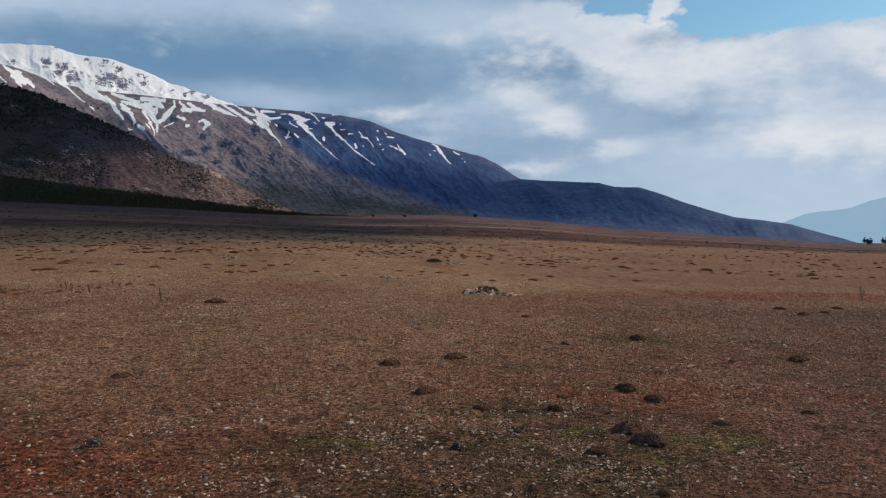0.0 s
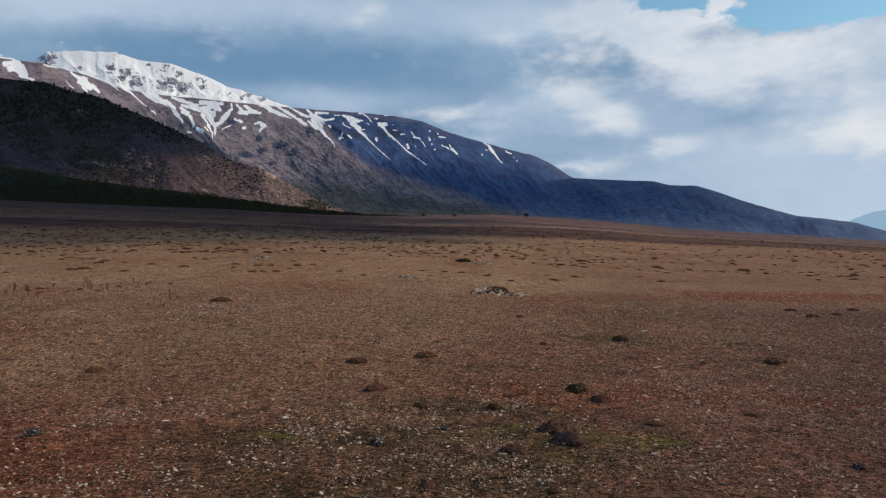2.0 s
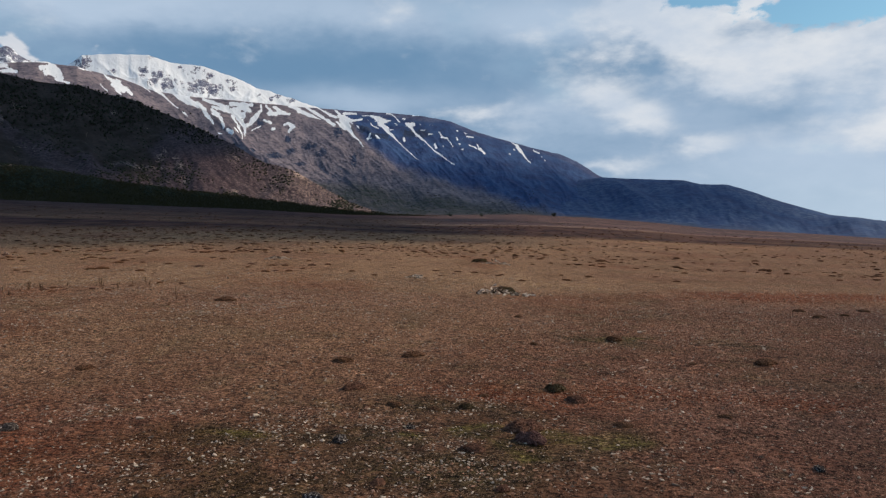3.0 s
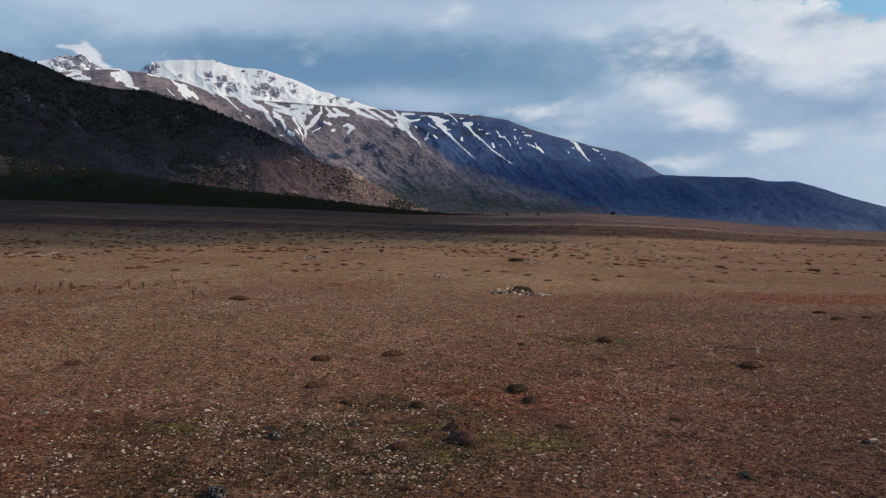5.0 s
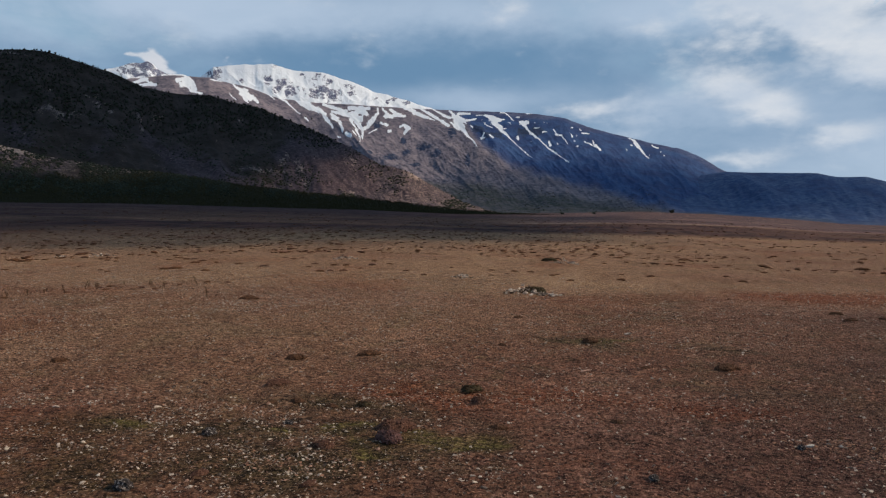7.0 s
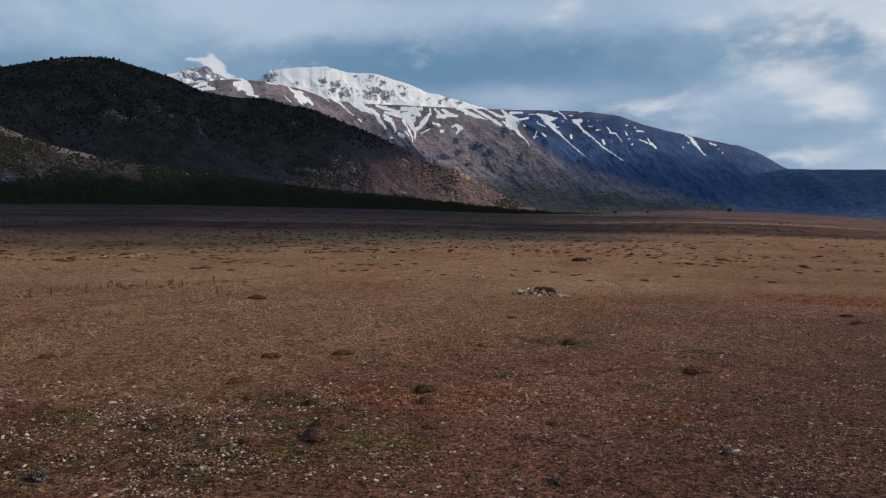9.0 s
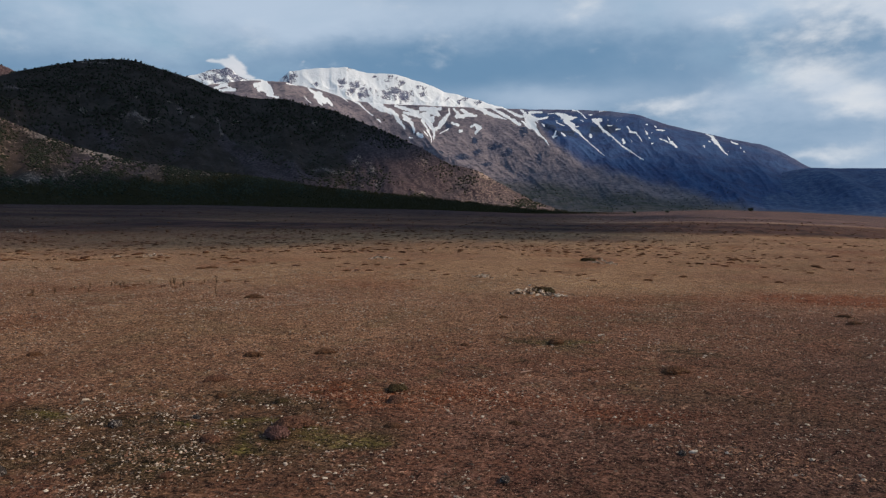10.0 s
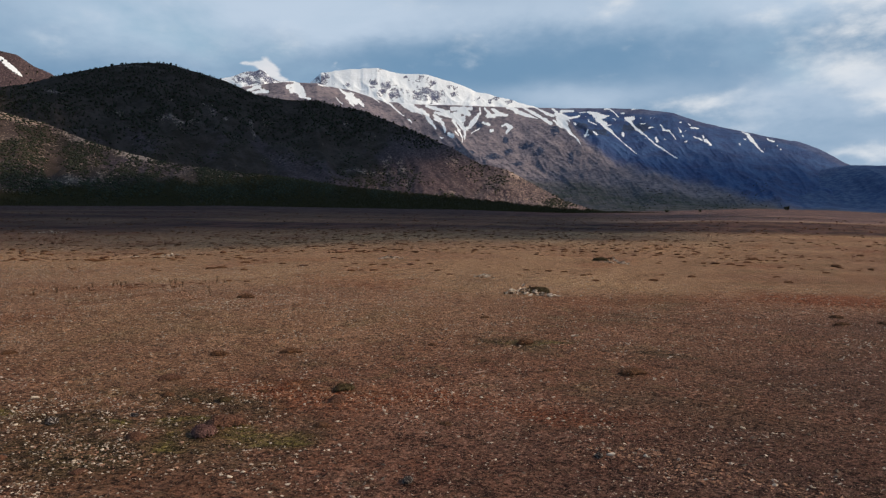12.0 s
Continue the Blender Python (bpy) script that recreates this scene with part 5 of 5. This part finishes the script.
KINDS = {"dry": [tussock_meshes(s, TUFT, GRASS if s % 2 else TUFT) for s in (1, 2, 3)], "green": [tussock_meshes(s, TUFT_GREEN, TUFT) for s in (4, 5)],
         "heath": [tussock_meshes(s, HEATH, HEATH) for s in (6, 7)], "rust": [tussock_meshes(s, RUST, RUST) for s in (8, 9)],
         "sparse": [tussock_meshes(s, OPEN_TUFT, OPEN_TUFT, 130, 160) for s in (10, 11, 12)], "sparse_rust": [tussock_meshes(s, RUST, RUST, 130, 160) for s in (13, 14)]}
TALK = {"dry": "dark brown dry tussock on the short grass", "green": "olive green cushion plant among stones", "heath": "purplish brown heather cushion on mossy ground",
        "rust": "rust-brown dry cushion plant on mossy ground", "sparse": "dark brown dry cushion plant dotting the open plain", "sparse_rust": "rust-brown dry cushion plant dotting the open plain"}
MASTERS = {}


def build_tussock(kind, x, y, width, tall=1.0):
    i = int(rng.integers(len(KINDS[kind])))
    m = pose(x, y, float(ground_z(x, y)) - 0.01, 0, 0, rng.uniform(0, 360))
    if (kind, i) not in MASTERS:
        ob = new("tussock")
        part("cushion", KINDS[kind][i][0], ob)
        part("foliage", KINDS[kind][i][1], ob)
        MASTERS[kind, i] = tagged(ob, TALK[kind], "tussock", "tussocks")
    else:
        ob = copy_thing(MASTERS[kind, i], m)
    ob.matrix_basis = m @ Matrix.Diagonal((width, width, width * tall, 1))


for tx, ty, tw in ((-1.69, 23.8, 0.62), (0.42, 25.2, 0.72), (7.85, 29.95, 0.76), (12.47, 26.15, 0.78), (0.96, 18.5, 0.40), (6.58, 17.5, 0.42), (-9.2, 21.3, 0.55), (-11.7, 38.3, 0.95), (19.6, 43.4, 0.6), (2.0, 18.35, 0.34),
                   (0.34, 18.23, 0.30), (4.65, 28.4, 0.40), (3.99, 36.1, 0.50), (19.57, 40.5, 0.6), (9.92, 25.6, 0.34), (-2.15, 11.8, 0.42), (9.23, 18.8, 0.34), (23.6, 44.7, 0.6), (3.16, 19.84, 0.32), (21.39, 41.76, 0.5)):
    build_tussock("dry", tx, ty, tw, 0.8)
for tx, ty, tw in ((5.15, 20.95, 0.66), (2.80, 18.62, 0.40), (2.9, 49.2, 1.7), (-1.1, 90.5, 1.8)):
    build_tussock("green", tx, ty, tw, 0.9 if tw < 1 else 0.8)
build_tussock("heath", 4.42, 15.92, 0.70, 1.05)
for tx, ty, tw in ((4.25, 16.85, 0.86), (3.20, 15.12, 0.50), (5.66, 19.78, 0.62), (-0.47, 20.1, 0.62), (3.88, 12.99, 0.30), (1.62, 12.95, 0.34)):
    build_tussock("rust", tx, ty, tw, 0.95)


NEAR_TUFTS = [
    (-21.8, 53.5, 0.28), (-8.5, 54.4, 0.35), (-36.4, 57.0, 0.55), (-48.1, 57.5, 0.74), (-27.1, 57.9, 0.73), (-51.9, 58.2, 0.53), (-38.5, 58.6, 0.59), (-51.4, 59.8, 0.4), (-32.6, 59.9, 0.78), (-17.3, 60.3, 0.8),
    (-32.0, 60.6, 1.11), (-16.6, 60.9, 0.6), (-8.1, 60.9, 0.57), (-15.6, 61.4, 0.7), (4.1, 62.0, 0.66), (-44.9, 63.4, 0.57), (-2.8, 63.7, 0.49), (-24.6, 63.8, 0.77), (-20.7, 65.2, 0.54), (-11.0, 65.2, 0.62),
    (-15.7, 65.7, 0.53), (-28.7, 66.2, 0.69), (8.0, 66.4, 0.9), (-2.0, 66.7, 0.46), (2.0, 66.9, 0.61), (-34.4, 67.5, 1.1), (-66.1, 67.5, 0.64), (-32.1, 67.8, 0.48), (-19.4, 68.2, 0.67), (-21.7, 68.7, 0.68)]
MIDDLE_TUFTS = [
    (-18.4, 68.8, 0.67), (2.2, 68.9, 0.52), (-0.4, 69.9, 0.64), (-58.2, 70.0, 1.33), (-4.1, 70.2, 0.65), (-16.2, 70.3, 0.9), (-2.0, 70.4, 0.75), (-60.3, 70.7, 1.4), (-35.6, 70.8, 0.76), (18.4, 71.2, 0.76),
    (-60.9, 71.5, 0.53), (-8.5, 72.1, 0.51), (-47.5, 72.1, 0.63), (-15.3, 73.0, 0.7), (10.5, 73.2, 0.77), (-41.6, 73.4, 0.68), (7.9, 73.6, 0.5), (-38.6, 73.8, 0.8), (-36.4, 73.8, 0.53), (-50.1, 73.8, 0.74),
    (-39.9, 74.1, 0.81), (-27.1, 75.0, 0.76), (-6.5, 75.8, 0.41), (-28.6, 76.0, 0.64), (-26.9, 76.7, 0.39), (-42.7, 76.8, 0.98), (-18.4, 76.8, 0.62), (17.6, 77.4, 0.59), (-19.2, 82.4, 0.4), (-13.2, 82.9, 0.52)]
FAR_TUFTS = [
    (37.6, 82.9, 0.69), (41.8, 83.9, 0.85), (22.3, 86.3, 0.79), (-10.3, 87.1, 0.47), (22.2, 90.7, 0.55), (10.4, 91.4, 0.55), (5.3, 92.1, 0.56), (20.5, 93.2, 0.64), (-9.7, 95.9, 0.59), (13.0, 97.3, 0.88),
    (35.3, 100.2, 1.72), (10.8, 100.3, 0.45), (20.3, 100.4, 0.61), (24.5, 102.4, 1.09), (14.8, 102.7, 1.09), (16.2, 104.1, 0.47), (13.4, 105.5, 0.72), (6.0, 106.6, 0.48), (15.3, 108.3, 1.64), (14.6, 112.9, 0.68),
    (17.3, 113.1, 0.51), (56.7, 118.6, 0.79), (61.8, 124.3, 1.26), (28.8, 125.8, 0.77), (38.7, 128.2, 0.99), (43.5, 131.6, 1.23), (78.8, 153.6, 1.56), (114.6, 239.4, 2.01)]
for i, (tx, ty, tw) in enumerate(NEAR_TUFTS + MIDDLE_TUFTS + FAR_TUFTS):
    build_tussock("sparse_rust" if i % 6 == 5 else "sparse", tx, ty, tw, 0.5 if tw > 0.9 else 0.6)


def tussock_density(x, y):
    r = np.hypot(x, y)
    clump = smooth(fbm(x * 0.05, y * 0.08, 4, 97), -0.25, 0.35)
    return smooth(r, 95, 135) * (0.15 + 0.85 * clump) * (1 - 0.6 * smooth(x, 0, 25))


for i, (tx, ty) in enumerate(zip(*scatter_points(230, 175, np.random.default_rng(33), tussock_density, 1.5))):
    build_tussock(("sparse_rust" if i % 5 == 0 else "sparse"), float(tx), float(ty), float(0.36 + 0.6 * rng.random() ** 2), float(rng.uniform(0.4, 0.6)))


def build_far_tussocks():
    g = np.random.default_rng(44)
    n = 15000
    r = 96 + 420 * g.random(n) ** 1.35
    a = np.radians(g.uniform(-58, 34, n))
    x, y = r * np.sin(a) + 6, r * np.cos(a)
    ok = g.random(n) < smooth(fbm(x * 0.03, y * 0.05, 4, 95), -0.30, 0.5) * 0.62 + 0.06
    belt = smooth(r, 112, 140) * (1 - smooth(r, 205, 245)) * (1 - smooth(np.degrees(a), -10, 4))
    ok |= g.random(n) < 0.55 * belt
    ok &= g.random(n) < 1 - 0.4 * smooth(x / r, 0.05, 0.3) * (r < 260)
    x, y = x[ok], y[ok]
    v, f = clump_template(77, 0.5)
    v = v * np.array([0.44, 0.44, 0.44])
    s = (0.34 + 0.72 * g.random((len(x), 1)) ** 2.2) * g.uniform(0.7, 1.3, (len(x), 3)) * np.array([[1.2, 1, 0.5]]) * (1 + r[ok][:, None] / 700)
    a, b = scatter_mesh(v, f, np.stack([x, y, ground_z(x, y) - 0.02], 1), s, g.uniform(0, 6.28, len(x)))
    tagged(new("far_tussocks", mesh_from("far_tussocks", a, b, FAR_TUFT)), "dark tussocks dotted over the far plain", "tussocks", kind="stuff")


build_far_tussocks()

# ---- dry weeds and short grass ----


def build_weed(x, y, height, seed):
    g = np.random.default_rng(seed)
    weed = new("dry_weed")
    weed.location = (x, y, float(ground_z(x, y)) - 0.02)
    for i in range(5):
        v, f = [], []
        a = g.uniform(0, 6.28)
        top = np.array([math.cos(a) * 0.18, math.sin(a) * 0.18, 1.0]) * height * g.uniform(0.6, 1.0)
        nodes = [(np.zeros(3), top, 0.009)] + [(top * q, top * q + g.normal(0, 0.10, 3) * height + np.array([0, 0, 0.12]) * height, 0.006) for q in (0.5, 0.7, 0.85, 0.95)]
        for p0, p1, w in nodes:
            b = len(v)
            for p in (p0, p1):
                for c in (0, 2.1, 4.2):
                    v.append(tuple(p + np.array([w * math.cos(c), w * math.sin(c), 0])))
            f += [(b + j, b + (j + 1) % 3, b + 3 + (j + 1) % 3, b + 3 + j) for j in range(3)]
        part("stem", mesh_from("stem", v, f, STALK), weed)
    tagged(weed, "thin dry brown weed with bare branching stems", "weed", "dry weeds")


for wx, wy, count in ((-26.0, 35.4, 3), (-25.2, 38.4, 4), (-25.0, 40.6, 4), (-25.1, 42.8, 4), (-22.4, 44.6, 3), (-20.2, 42.4, 4), (-19.5, 46.0, 3)):
    for i in range(count):
        build_weed(wx + float(rng.normal(0, 0.7)), wy + float(rng.normal(0, 0.8)), float(rng.uniform(0.15, 0.6)), int(rng.integers(10000)))
    for i in range(2):
        build_tussock("sparse_rust" if i else "sparse", wx + float(rng.normal(0, 0.8)), wy + float(rng.normal(0, 0.6)), float(rng.uniform(0.3, 0.5)), 0.6)
build_weed(29.5, 52.5, 1.3, 301)
build_weed(-14.6, 38.6, 0.7, 302)


def build_grass():
    g = np.random.default_rng(55)
    x, y = scatter_points(80000, 42, g, lambda x, y: (1 - 0.75 * np.clip(1.3 * stony(x, y), 0, 1)) * (0.25 + 0.75 * smooth(fbm(x * 0.5, y * 0.5, 4, 93), -0.3, 0.3)) * (1 - 0.8 * np.clip(1.5 * spots(x, y, GREEN_SPOTS), 0, 1)), 0.75)
    v, f = [], []
    for i in range(6):
        a = i * 1.05
        c = np.array([math.cos(a), math.sin(a), 0])
        q = np.array([-math.sin(a), math.cos(a), 0]) * 0.11
        b = len(v)
        v += [c * 0.2 - q, c * 0.2 + q, c * (0.9 + 0.5 * (i % 3)) + np.array([0, 0, 0.75 + 0.25 * (i % 2)])]
        f.append((b, b + 1, b + 2))
    s = g.uniform(0.018, 0.05, (len(x), 1)) * np.array([[1.3, 1.3, 0.9]])
    a, b = scatter_mesh(np.array(v), np.array(f), np.stack([x, y, ground_z(x, y) - 0.004], 1), s, g.uniform(0, 6.28, len(x)))
    tagged(new("dead_grass", mesh_from("dead_grass", a, b, GRASS, flat=True)), "short dead grass covering the steppe", "grass", kind="stuff")


build_grass()
